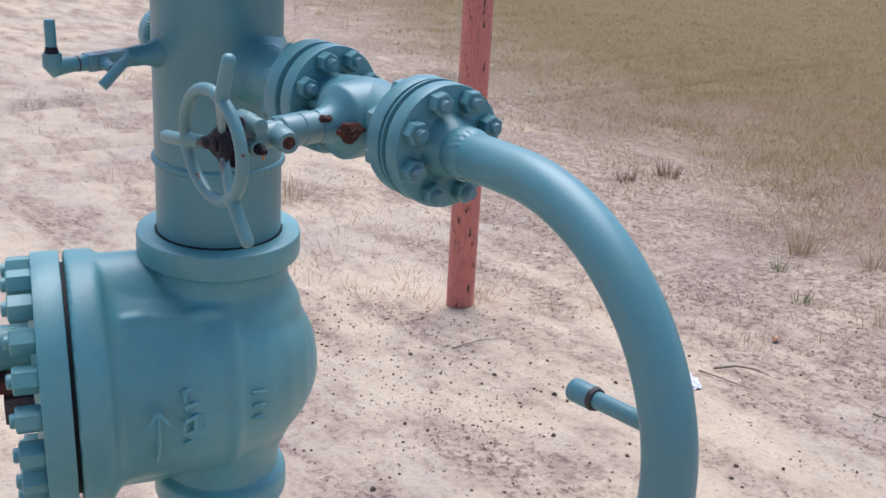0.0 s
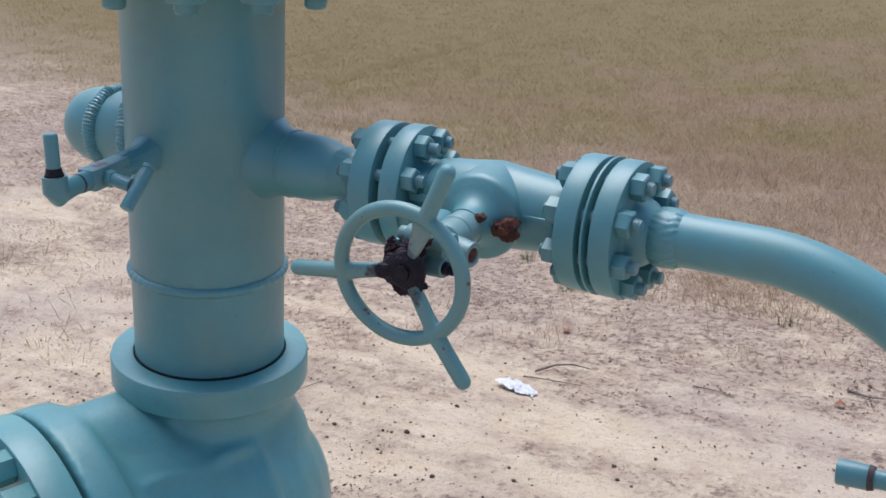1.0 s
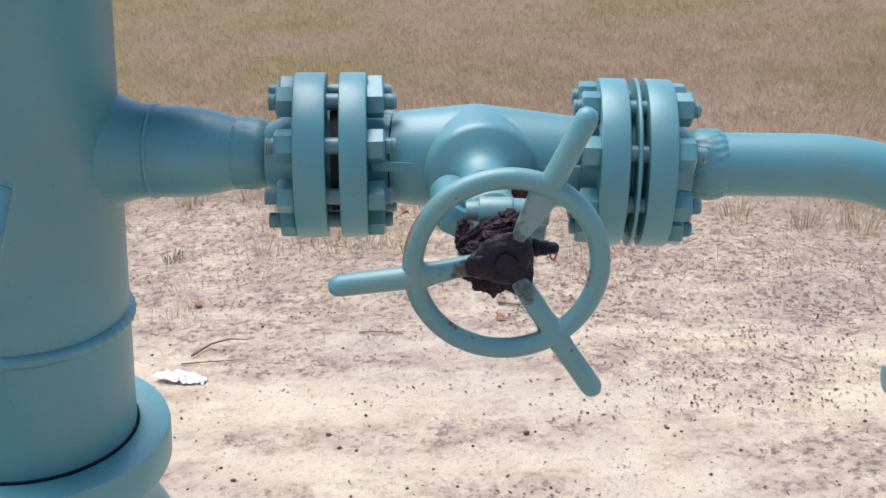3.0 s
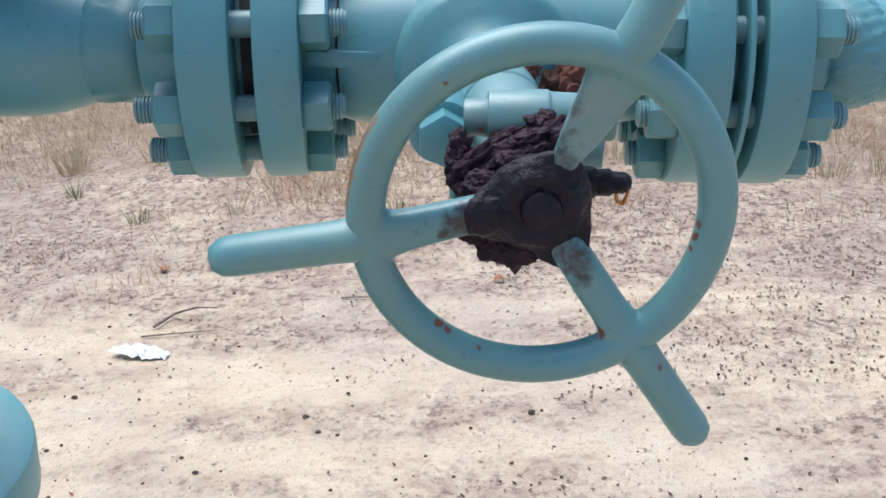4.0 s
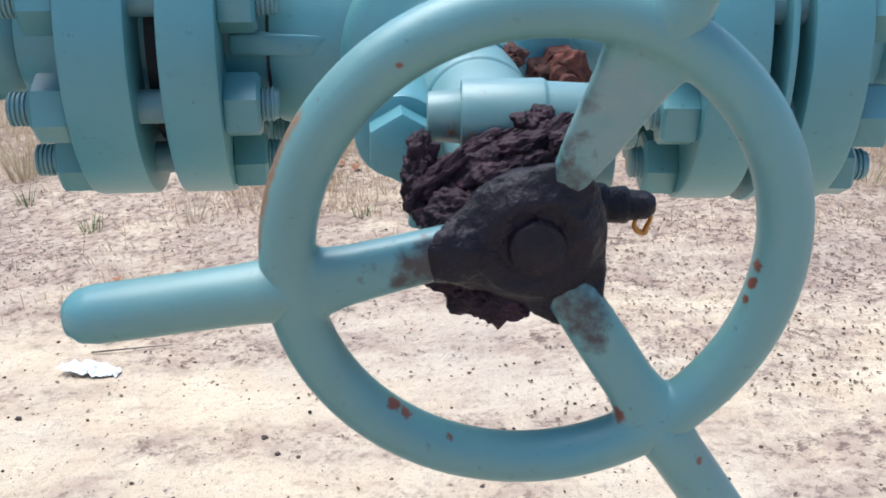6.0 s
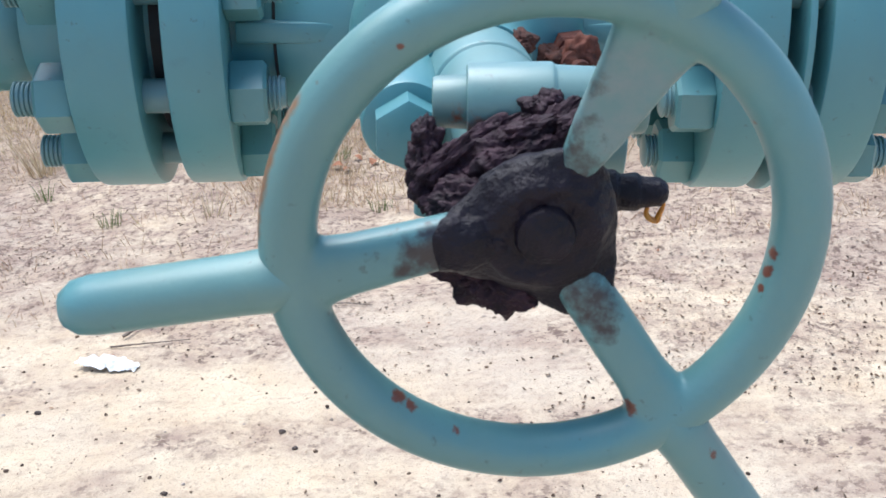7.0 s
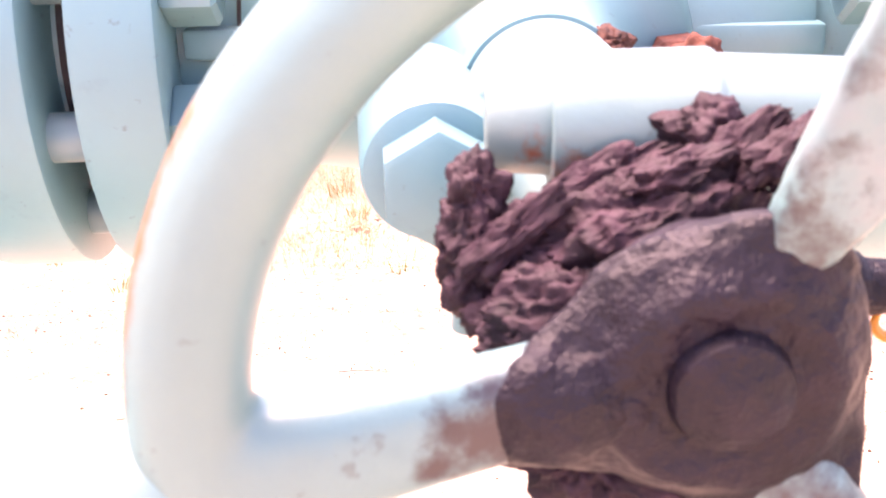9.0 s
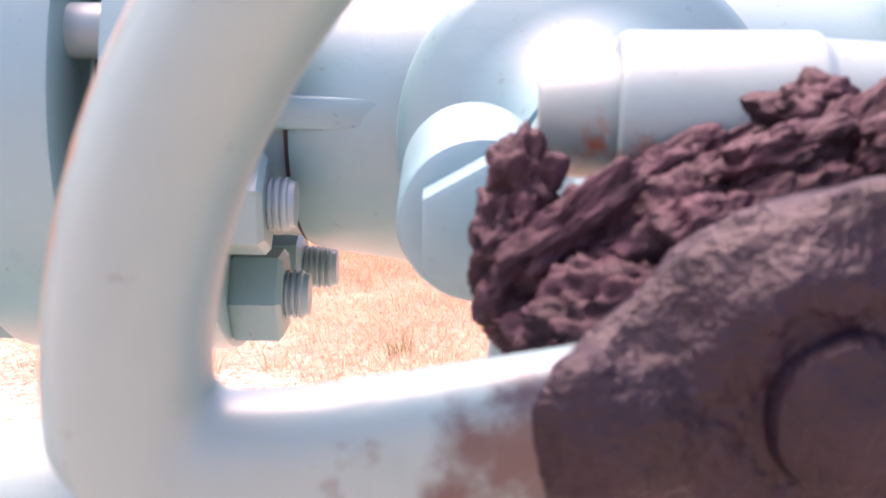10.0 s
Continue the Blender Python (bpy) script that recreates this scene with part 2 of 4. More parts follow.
def island(stops, meadow=False, thin=True):
    def build(nt, b):
        g = nt.nodes.new("ShaderNodeNewGeometry")
        col = ramp(nt, g.outputs["Random Per Island"], stops)
        if meadow:
            col = mix(nt, calc(nt, "MULTIPLY", meadow_mask(nt), 0.7), col, (0.42, 0.335, 0.13))
        col = mix(nt, 1.0, col, grey(0.80), "MULTIPLY")
        nt.links.new(col, b.inputs["Base Color"])
        if thin:
            tr = nt.nodes.new("ShaderNodeBsdfTranslucent")
            nt.links.new(col, tr.inputs["Color"])
            both = nt.nodes.new("ShaderNodeMixShader")
            both.inputs[0].default_value = 0.5
            nt.links.new(b.outputs[0], both.inputs[1])
            nt.links.new(tr.outputs[0], both.inputs[2])
            nt.links.new(both.outputs[0], nt.nodes["Material Output"].inputs["Surface"])
    return build


straw = material("dry_grass_blades", island([(0.0, (0.40, 0.26, 0.165)), (0.35, (0.56, 0.40, 0.26)), (0.7, (0.70, 0.54, 0.36)), (0.9, (0.47, 0.29, 0.19)), (1.0, (0.50, 0.45, 0.21))], True), 0.8, 0, 0.2)
pale_straw = material("pale_straw_blades", island([(0.0, (0.36, 0.26, 0.16)), (0.5, (0.56, 0.44, 0.28)), (1.0, (0.66, 0.55, 0.37))]), 0.8, 0, 0.2)
dark_straw = material("dark_dry_grass_blades", island([(0.0, (0.10, 0.065, 0.045)), (0.6, (0.19, 0.13, 0.085)), (1.0, (0.25, 0.22, 0.10))]), 0.8, 0, 0.2)
green = material("green_grass_blades", island([(0.0, (0.10, 0.16, 0.05)), (0.6, (0.16, 0.22, 0.08)), (1.0, (0.34, 0.30, 0.16))]), 0.7, 0, 0.3)
grit = material("dark_grit", island([(0.0, (0.05, 0.035, 0.03)), (0.5, (0.13, 0.085, 0.06)), (0.8, (0.24, 0.17, 0.12)), (1.0, (0.45, 0.38, 0.33))], thin=False), 0.9, 0, 0.2)
leaf_litter = material("dead_leaf_litter", island([(0.0, (0.085, 0.058, 0.048)), (0.4, (0.18, 0.125, 0.092)), (0.8, (0.34, 0.245, 0.175)), (0.95, (0.48, 0.38, 0.28)), (1.0, (0.42, 0.16, 0.08))]), 0.9, 0, 0.2)

# ---------------------------------------------------------------- building helpers
WORLD = {}


def thing(name, at, label, category, group="", kind=""):
    ob = new(name)
    ob.location = at
    WORLD[ob] = Matrix.Translation(at)
    return tagged(ob, label, category, group, kind)


def link(name, me, parent=None, m=None, label=""):
    ob = new(name, me)
    m = m or Matrix()
    if parent is not None:
        ob.parent = parent
        ob.matrix_parent_inverse = WORLD[parent].inverted()
    ob.matrix_basis = m
    WORLD[ob] = m
    return tagged(ob, label)


def mesh(name, bm, mat, angle=38):
    me = bpy.data.meshes.new(name)
    bmesh.ops.recalc_face_normals(bm, faces=bm.faces)
    bm.to_mesh(me)
    bm.free()
    me.materials.append(mat)
    for p in me.polygons:
        p.use_smooth = True
    me.set_sharp_from_angle(angle=radians(angle))
    return me


def part(name, bm, mat, parent, label="", m=None, angle=38):
    return link(name, mesh(name, bm, mat, angle), parent, m, label)


def along(origin, way, up=(0, 0, 1)):
    """A pose whose z axis runs along way."""
    z = Vector(way).normalized()
    x = Vector(up).cross(z)
    x = x.normalized() if x.length > 1e-4 else Vector((1, 0, 0))
    y = z.cross(x)
    m = Matrix((x, y, z)).transposed().to_4x4()
    m.translation = origin
    return m


def eased(prof, b):
    """A profile with its inner corners rounded by b."""
    out = [prof[0]]
    for p, q, r in zip(prof, prof[1:], prof[2:]):
        p, q, r = Vector(p), Vector(q), Vector(r)
        u, v = p - q, r - q
        k = min(b, 0.45 * u.length, 0.45 * v.length)
        a, c = q + u.normalized() * k, q + v.normalized() * k
        mid = (a + c) * 0.25 + q * 0.5
        out += [tuple(a), tuple(mid), tuple(c)]
    return out + [prof[-1]]


def lathe(bm, prof, m, seg=48, wobble=None):
    rings = []
    for a, r in prof:
        if r < 1e-6:
            rings.append([bm.verts.new(m @ Vector((0, 0, a)))])
            continue
        ring = []
        for i in range(seg):
            f = 2 * math.pi * i / seg
            k = r + (wobble(f, a) if wobble else 0)
            ring.append(bm.verts.new(m @ Vector((k * math.cos(f), k * math.sin(f), a))))
        rings.append(ring)
    for p, q in zip(rings, rings[1:]):
        for i in range(seg):
            j = (i + 1) % seg
            if len(p) == 1 and len(q) == 1:
                continue
            if len(p) == 1:
                bm.faces.new((p[0], q[i], q[j]))
            elif len(q) == 1:
                bm.faces.new((p[i], p[j], q[0]))
            else:
                bm.faces.new((p[i], p[j], q[j], q[i]))
    return bm


def tube(bm, pts, radii, seg=24, closed=False, ends=True):
    pts = [Vector(p) for p in pts]
    n = len(pts)
    if isinstance(radii, (int, float)):
        radii = [radii] * n
    rings, side = [], None
    for i, p in enumerate(pts):
        t = (pts[(i + 1) % n] - pts[i - 1]) if closed else (pts[min(i + 1, n - 1)] - pts[max(i - 1, 0)])
        t.normalize()
        if side is None:
            side = t.orthogonal().normalized()
        side = (side - t * side.dot(t)).normalized()
        other = t.cross(side)
        rings.append([bm.verts.new(p + (side * math.cos(f) + other * math.sin(f)) * radii[i]) for f in (2 * math.pi * k / seg for k in range(seg))])
    pairs = list(zip(rings, rings[1:]))
    if closed:
        # match the seam
        first, last = rings[0], rings[-1]
        sh = min(range(seg), key=lambda s: (first[s].co - last[0].co).length)
        pairs.append((last, first[sh:] + first[:sh]))
    for p, q in pairs:
        for k in range(seg):
            j = (k + 1) % seg
            bm.faces.new((p[k], p[j], q[j], q[k]))
    if ends and not closed:
        bm.faces.new(rings[0][::-1])
        bm.faces.new(rings[-1])
    return bm


def hexagon(bm, flats, z0, z1, m=None, chamfer=0.12, turn=0.0):
    m = m or Matrix()
    r = flats / math.sqrt(3)
    c = flats * chamfer
    rings = []
    for z, k in ((z0, 0.93), (z0 + c * 0.4, 1), (z1 - c * 0.5, 1), (z1, 0.88)):
        rings.append([bm.verts.new(m @ Vector((r * k * math.cos(f), r * k * math.sin(f), z))) for f in (turn + math.pi / 3 * i for i in range(6))])
    for p, q in zip(rings, rings[1:]):
        for i in range(6):
            j = (i + 1) % 6
            bm.faces.new((p[i], p[j], q[j], q[i]))
    bm.faces.new(rings[0][::-1])
    bm.faces.new(rings[-1])
    return bm


def weld(bm, pts, r, seg=10, seed=0, closed=True):
    """A ripple-laid weld bead along a closed line."""
    n = len(pts)
    rr = [r * (1 + 0.055 * math.sin(i * 2 * math.pi * round(n / 4) / n) + 0.09 * noise.noise((i * 0.37, seed, 0)) + 0.16 * noise.noise((i * 0.11, seed, 4))) for i in range(n)]
    return tube(bm, pts, rr, seg, closed)


def ring_points(m, r, n=120, a=0.0):
    return [m @ Vector((r * math.cos(2 * math.pi * i / n), r * math.sin(2 * math.pi * i / n), a)) for i in range(n)]


ZB, YB = 1.0252, -0.0025              # axis of the flanged run


def xaxis(x, y=YB, z=ZB):
    return along((x, y, z), (1, 0, 0))


# ---------------------------------------------------------------- ground
def ground_z(x, y):
    fx = 9 * math.tanh(x / 9)
    fy = 9 * math.tanh(y / 9)
    return -0.160 + 0.072 * fx - 0.042 * fy


# shallow prints in the sand: place and turn
HOOF = ((-1.50, 1.45, 0.4), (-1.33, 1.55, 0.5), (-0.80, 2.10, 0.2), (-0.40, 1.60, 0.3), (-1.10, 0.95, 0.7))


def rut_offsets(x, y):
    """Distances across the two wheel ruts of the track beside the site."""
    bend_ = 0.10 * (y - 1.5) + 0.14 * noise.noise((y * 0.5, 2.0, 0))
    return x + 7.30 + bend_, x + 5.72 + bend_


def ground_h(x, y):
    z = ground_z(x, y)
    if abs(x) < 30 and abs(y) < 30:
        z += 0.022 * noise.noise((x * 0.9, y * 0.9, 1.7)) + 0.012 * noise.noise((x * 3.1, y * 3.1, 4.2)) + 0.006 * noise.noise((x * 9, y * 9, 8.1))
        for a, b_, deep in ((2.42, -0.10, 0.018),):
            d = y - (a + b_ * x + 0.12 * noise.noise((x * 0.7, a, 0)))
            z += -deep * math.exp(-(d / 0.10) ** 2) + 0.5 * deep * math.exp(-((d - 0.18) / 0.07) ** 2)
        for d in rut_offsets(x, y):
            z += -0.045 * math.exp(-(d / 0.11) ** 2) + 0.022 * math.exp(-((abs(d) - 0.22) / 0.09) ** 2)
        for hx, hy, turn in HOOF:
            u, w = (x - hx) * math.cos(turn) + (y - hy) * math.sin(turn), -(x - hx) * math.sin(turn) + (y - hy) * math.cos(turn)
            q = (u / 0.085) ** 2 + (w / 0.05) ** 2
            z += 0.012 * math.exp(-((q - 1.0) / 0.35) ** 2) - 0.010 * math.exp(-q * 1.6)
    return z


def stretch_axis(lo, hi, step, far, n):
    mid = list(np.arange(lo, hi + 1e-6, step))
    out = [far ** (k / n) for k in range(1, n + 1)]
    return [lo + 1 - v for v in reversed(out)] + mid + [hi - 1 + v for v in out]


gx = stretch_axis(-8.2, 2.2, 0.035, 900, 46)
gy = stretch_axis(-1.0, 6.0, 0.035, 900, 46)
verts = [(x, y, ground_h(x, y)) for y in gy for x in gx]
W_ = len(gx)
faces = [(j * W_ + i, j * W_ + i + 1, (j + 1) * W_ + i + 1, (j + 1) * W_ + i) for j in range(len(gy) - 1) for i in range(W_ - 1)]
me = bpy.data.meshes.new("ground")
me.from_pydata(verts, [], faces)
me.materials.append(ground_mat)
for p in me.polygons:
    p.use_smooth = True
tagged(link("ground", me), "pale dry sandy ground turning to dry grassland", "ground", kind="structure")

# ---------------------------------------------------------------- riser
LEAN = 0.044
CX, CY = -0.4588, -0.022


def colx(z):
    return CX + LEAN * (z - 1.0)


COLM = along((colx(0), CY, 0), (LEAN, 0, 1))          # z runs up the column
RC = 0.1096
riser = thing("riser_pipe", (colx(-0.2), CY, -0.2), "thick upright teal-painted steel pipe with flanged top", "pipe")
part("pipe", lathe(bmesh.new(), [(0.60, RC), (1.262, RC), (1.275, RC + 0.006), (1.295, RC + 0.03)], COLM, 96), paint, riser)
part("girth_weld", weld(bmesh.new(), ring_points(COLM, RC - 0.0015, 200, 0.854), 0.0075, 10, 2), paint, riser, "rounded weld bead round the pipe")
bm = lathe(bmesh.new(), eased([(1.293, RC), (1.293, 0.2095), (1.356, 0.2095), (1.356, 0.0)], 0.003), COLM, 96)
topfl = part("top_flange", bm, paint, riser)
FLATS_BIG = 0.046
bm2 = bmesh.new()
hexagon(bm2, FLATS_BIG, -0.035, 0.0)
big_nut = mesh("nut", bm2, paint)
bm = lathe(bmesh.new(), [(-0.049, 0.0), (-0.049, 0.0115), (-0.046, 0.0143), (0.07, 0.0143), (0.07, 0)], Matrix(), 20)
big_stud = mesh("stud", bm, paint)
for i in range(12):
    f = 2 * math.pi * (i + 0.25) / 12
    m = COLM @ Matrix.Translation((0.1745 * math.cos(f), 0.1745 * math.sin(f), 1.293)) @ Matrix.Rotation(i * 0.7, 4, "Z")
    st = link("stud", big_stud, topfl, m)
    link("nut", big_nut, topfl, m)

# side branch to the flanged valve
m = xaxis(0)
prof = [(-0.40, 0.088), (-0.372, 0.070), (-0.358, 0.0605), (-0.347, 0.0535), (-0.336, 0.0490), (-0.325, 0.0462), (-0.312, 0.0449), (-0.30, 0.0447), (-0.285, 0.0446), (-0.270, 0.0436), (-0.256, 0.0412), (-0.243, 0.0375), (-0.232, 0.0338), (-0.222, 0.0312), (-0.21, 0.0302)]
part("reducer", lathe(bmesh.new(), prof, m, 64), paint, riser, "teal concentric reducer welded to the pipe")
part("weld_bead", weld(bmesh.new(), ring_points(xaxis(-0.313), 0.0440, 80), 0.0028, 8, 5), paint, riser)
bm = lathe(bmesh.new(), [(-0.236, 0.0318), (-0.233, 0.0348), (-0.228, 0.0352), (-0.222, 0.0345), (-0.217, 0.0350), (-0.211, 0.0342), (-0.206, 0.0332), (-0.201, 0.030)], m, 64, lambda f, a: 0.0013 * math.sin(f * 22 + a * 500 + 2 * noise.noise((f * 2, a * 60, 3))) * (0.6 + 0.9 * noise.noise((f * 3, a * 200, 1))))
part("weld_bead", bm, paint, riser, "coarse rippled weld bead")


def saddle(rb, cz, sign, n=150):
    pts = []
    for i in range(n):
        f = 2 * math.pi * i / n
        y, z = rb * math.cos(f), rb * math.sin(f)
        pts.append((colx(cz + z) + sign * math.sqrt(max(RC ** 2 - y * y, 0)) + sign * 0.002, CY + y, cz + z))
    return pts


# flange of the branch (neck, disc, raised face); the first joint stands a little askew
ASKEW = Matrix.Translation((-0.137, 0, ZB)) @ Matrix.Rotation(radians(6.3), 4, "Z") @ Matrix.Translation((0.137, 0, -ZB))
RF = 0.0798


def flange_profile(face, back, neck_end, neck_r=0.0302):
    """From the weld neck to the raised face; face is the disc's rim edge next to the joint."""
    s = 1 if face > back else -1
    return [(neck_end, neck_r), (back - s * 0.014, 0.0375)] + eased([(back - s * 0.004, 0.0415), (back, 0.044), (back, RF), (face, RF), (face, 0.046), (face + s * 0.004, 0.046)], 0.0022) + [(face + s * 0.004, 0.0)]


part("weld_neck_flange", lathe(bmesh.new(), flange_profile(-0.1440, -0.1735, -0.203), ASKEW @ m, 96), paint, riser)

# capped stub on the far side
STZ = 1.034
sm = along((CX, CY, STZ), (-1, 0, 0))
part("capped_stub", lathe(bmesh.new(), [(0.03, 0.057), (0.20, 0.057), (0.215, 0.0555), (0.232, 0.050), (0.245, 0.040), (0.252, 0.026), (0.255, 0.0)], sm, 64), paint, riser, "short teal pipe stub with a domed cap")
part("saddle_weld", weld(bmesh.new(), saddle(0.060, STZ, -1, 320), 0.0145, 10, 9), paint, riser, "thick rippled fillet weld")
part("cap_weld", weld(bmesh.new(), ring_points(along((CX - 0.172, CY, STZ), (-1, 0, 0)), 0.0520, 300), 0.0130, 10, 12), paint, riser, "thick rippled weld bead")

# ---------------------------------------------------------------- small bleed valve on the riser
NV0 = Vector((-0.462, -0.100, 1.043))
NV1 = Vector((-0.421, -0.309, 1.040))
nvd = (NV1 - NV0).normalized()
bleed = thing("bleed_valve", NV0, "small teal needle valve with elbow and T-handle welded to riser", "valve")
nm = along(NV0, nvd)
part("weld_boss", lathe(bmesh.new(), [(-0.02, 0.040), (0.0, 0.040), (0.010, 0.038), (0.020, 0.033), (0.030, 0.0255), (0.042, 0.0195), (0.055, 0.0160), (0.075, 0.0140), (0.10, 0.0125)], nm, 40, lambda f, a: 0.0036 * noise.noise((math.cos(f) * 3, math.sin(f) * 3, a * 120))), paint, bleed)


def block(bm, sx, sy, z0, z1, m, b=0.0018):
    r = bmesh.ops.create_cube(bm, size=1.0)
    bmesh.ops.transform(bm, verts=r["verts"], matrix=m @ Matrix.Translation((0, 0, (z0 + z1) / 2)) @ Matrix.Diagonal((sx, sy, z1 - z0, 1)))
    bmesh.ops.bevel(bm, geom=list({e for v in r["verts"] for e in v.link_edges}), offset=b, segments=2, affect="EDGES", profile=0.5)
    return bm


def bleed_nodes(nt, b):
    paint_nodes(0.66, 0.70, tone=(0.115, 0.275, 0.30), dirt=0.7)(nt, b)
    col = b.inputs["Base Color"].links[0].from_socket
    for a, size in ((0.128, 0.0085), (0.138, 0.0070)):
        col = mix(nt, spot(nt, tuple(NV0 + nvd * a + Vector((0, 0, 0.0140))), size, 0.6, 140.0, 0.7), col, (0.14, 0.035, 0.022))
    nt.links.new(col, b.inputs["Base Color"])


bleed_paint = material("flaked_teal_paint", bleed_nodes)
part("valve_body", block(bmesh.new(), 0.025, 0.027, 0.086, 0.158, nm), bleed_paint, bleed, "square-bar body with flaked paint")
part("union_nut", lathe(bmesh.new(), eased([(0.157, 0.0), (0.157, 0.0125), (0.172, 0.0128), (0.172, 0.0)], 0.0015), nm, 24), paint, bleed)
part("seal_ring", lathe(bmesh.new(), [(0.168, 0.0), (0.168, 0.0122), (0.1745, 0.0122), (0.1745, 0.0)], nm, 24), dark_steel, bleed)
el = [NV0 + nvd * 0.172 + Vector((0, 0, 0)), NV0 + nvd * 0.186, NV1 - nvd * 0.012, NV1 - nvd * 0.004 + Vector((0, 0, -0.002)), NV1 + Vector((0, 0, 0.004)), NV1 + Vector((0, 0, 0.014)), NV1 + Vector((0, 0, 0.021))]
part("elbow", tube(bmesh.new(), el, [0.0118, 0.0120, 0.0138, 0.0152, 0.0152, 0.0146, 0.0146], 28), paint, bleed)
part("nipple", lathe(bmesh.new(), [(0.021, 0.0), (0.021, 0.0084), (0.068, 0.0084), (0.0715, 0.0068), (0.0715, 0.0)], Matrix.Translation(NV1), 24), paint, bleed)
part("thread", lathe(bmesh.new(), [(0.0205, 0.0), (0.0205, 0.0118), (0.0255, 0.0098), (0.031, 0.0088), (0.031, 0.0)], Matrix.Translation(NV1), 24), grease, bleed, "dark sealant-smeared thread")
T0, T1 = Vector((-0.369, -0.252, 1.016)), Vector((-0.373, -0.208, 1.056))
tc = (T0 + T1) / 2
sb = NV0 + nvd * 0.130
sd = (tc - sb).normalized()
sl = (tc - sb).length
smx = along(sb, sd)
stem = part("stem_bonnet", hexagon(bmesh.new(), 0.0190, 0.008, 0.026, smx), paint, bleed)
part("stem", lathe(bmesh.new(), eased([(0.022, 0.0), (0.022, 0.0088), (sl - 0.009, 0.0088), (sl - 0.009, 0.0)], 0.001), smx, 24), paint, stem)
part("packing", lathe(bmesh.new(), [(sl - 0.010, 0.0), (sl - 0.010, 0.0066), (sl, 0.0066), (sl, 0.0)], smx, 20), dark_steel, stem)
th = along(T0, T1 - T0)
tl = (T1 - T0).length
han = part("tee_handle", lathe(bmesh.new(), eased([(-0.001, 0.0), (-0.001, 0.0082), (tl - 0.006, 0.0082), (tl - 0.006, 0.0072), (tl - 0.002, 0.0072)], 0.0008), th, 24), paint, bleed)
part("handle_cap", lathe(bmesh.new(), eased([(tl - 0.003, 0.0), (tl - 0.003, 0.0084), (tl + 0.003, 0.0078), (tl + 0.004, 0.0)], 0.001), th, 24), paint, han)

# ---------------------------------------------------------------- large cast check valve below
BX, BY, BZ = -0.470, -0.013, 0.455
AX = Vector((-0.263, -0.965, 0.0)).normalized()
cm = along((BX, BY, BZ), AX)
check = thing("check_valve", (BX, BY, -0.2), "large teal-painted cast steel check valve with bolted cover", "valve")
prof = [(-0.160, 0.0), (-0.160, 0.060), (-0.156, 0.066), (-0.148, 0.085), (-0.125, 0.118), (-0.09, 0.150), (-0.05, 0.174), (0.0, 0.190), (0.06, 0.197), (0.17, 0.199), (0.203, 0.203), (0.218, 0.213), (0.225, 0.226), (0.231, 0.2295), (0.276, 0.2295), (0.2785, 0.227), (0.2785, 0.0)]
casting = lathe(bmesh.new(), prof, cm, 96)
vm = along((colx(0), CY, 0), (LEAN, 0, 1))
lathe(casting, [(0.44, 0.0), (0.44, 0.150), (0.54, 0.156), (0.585, 0.146), (0.610, 0.133), (0.630, 0.1245), (0.668, 0.1225), (0.668, 0.0)], vm, 80)
lathe(casting, [(0.44, 0.0), (0.44, 0.150), (0.36, 0.150), (0.31, 0.130), (0.275, 0.115), (0.245, 0.109), (0.222, 0.111), (0.222, 0.0)], vm, 80)
lathe(casting, [(0.06, 0.0), (0.06, 0.175), (0.09, 0.205), (0.112, 0.2205), (0.13, 0.2275), (0.23, 0.2275), (0.23, 0.0)], cm @ Matrix.Diagonal((0.62, 1.0, 1.0, 1)), 80)
tube(casting, [cm @ Vector((0.190 * math.cos(f), 0.190 * math.sin(f), 0.02)) for f in (2 * math.pi * i / 96 for i in range(96))], 0.008, 8, True)
side = Vector((-AX.y, AX.x, 0))
tube(casting, [Vector((BX, BY, BZ + 0.150 + 0.003 * math.sin(i))) + AX * (0.015 + 0.19 * i / 9) + side * 0.124 for i in range(10)], 0.011, 10)
tube(casting, [Vector((BX, BY, BZ + h)) + AX * 0.016 + side * (math.sqrt(0.197 ** 2 - h * h) - 0.006) for h in (-0.13, -0.10, -0.05, 0.0, 0.04, 0.08, 0.12, 0.150)], 0.011, 10)
body_cast = part("body", casting, cast_paint, check, "bulbous cast body")
rm = body_cast.modifiers.new("blend", "REMESH")
rm.mode, rm.voxel_size, rm.use_smooth_shade = "VOXEL", 0.0055, True
sm0 = body_cast.modifiers.new("soften", "SMOOTH")
sm0.factor, sm0.iterations = 0.5, 6
prof = eased([(0.650, 0.110), (0.664, 0.1215), (0.672, 0.126), (0.675, 0.1455), (0.721, 0.1455), (0.7228, 0.1118), (0.712, 0.1105), (0.70, 0.1098)], 0.006)
part("collar", lathe(bmesh.new(), prof, vm, 112), cast_paint, check, "welding collar round the riser")
part("joint_seam", lathe(bmesh.new(), [(0.714, RC - 0.001), (0.7232, RC + 0.0008), (0.7245, RC - 0.001)], vm, 96), dark_gap, check)
prof = eased([(0.245, 0.100), (0.232, 0.108), (0.226, 0.112), (0.218, 0.126), (0.17, 0.128), (0.165, 0.110), (-0.25, 0.1095)], 0.008)
part("lower_collar", lathe(bmesh.new(), prof, vm, 96), cast_paint, check)
part("gasket", lathe(bmesh.new(), [(0.278, 0.0), (0.278, 0.208), (0.2865, 0.208), (0.2865, 0.0)], cm, 96), dark_gap, check, "black gap with gasket")
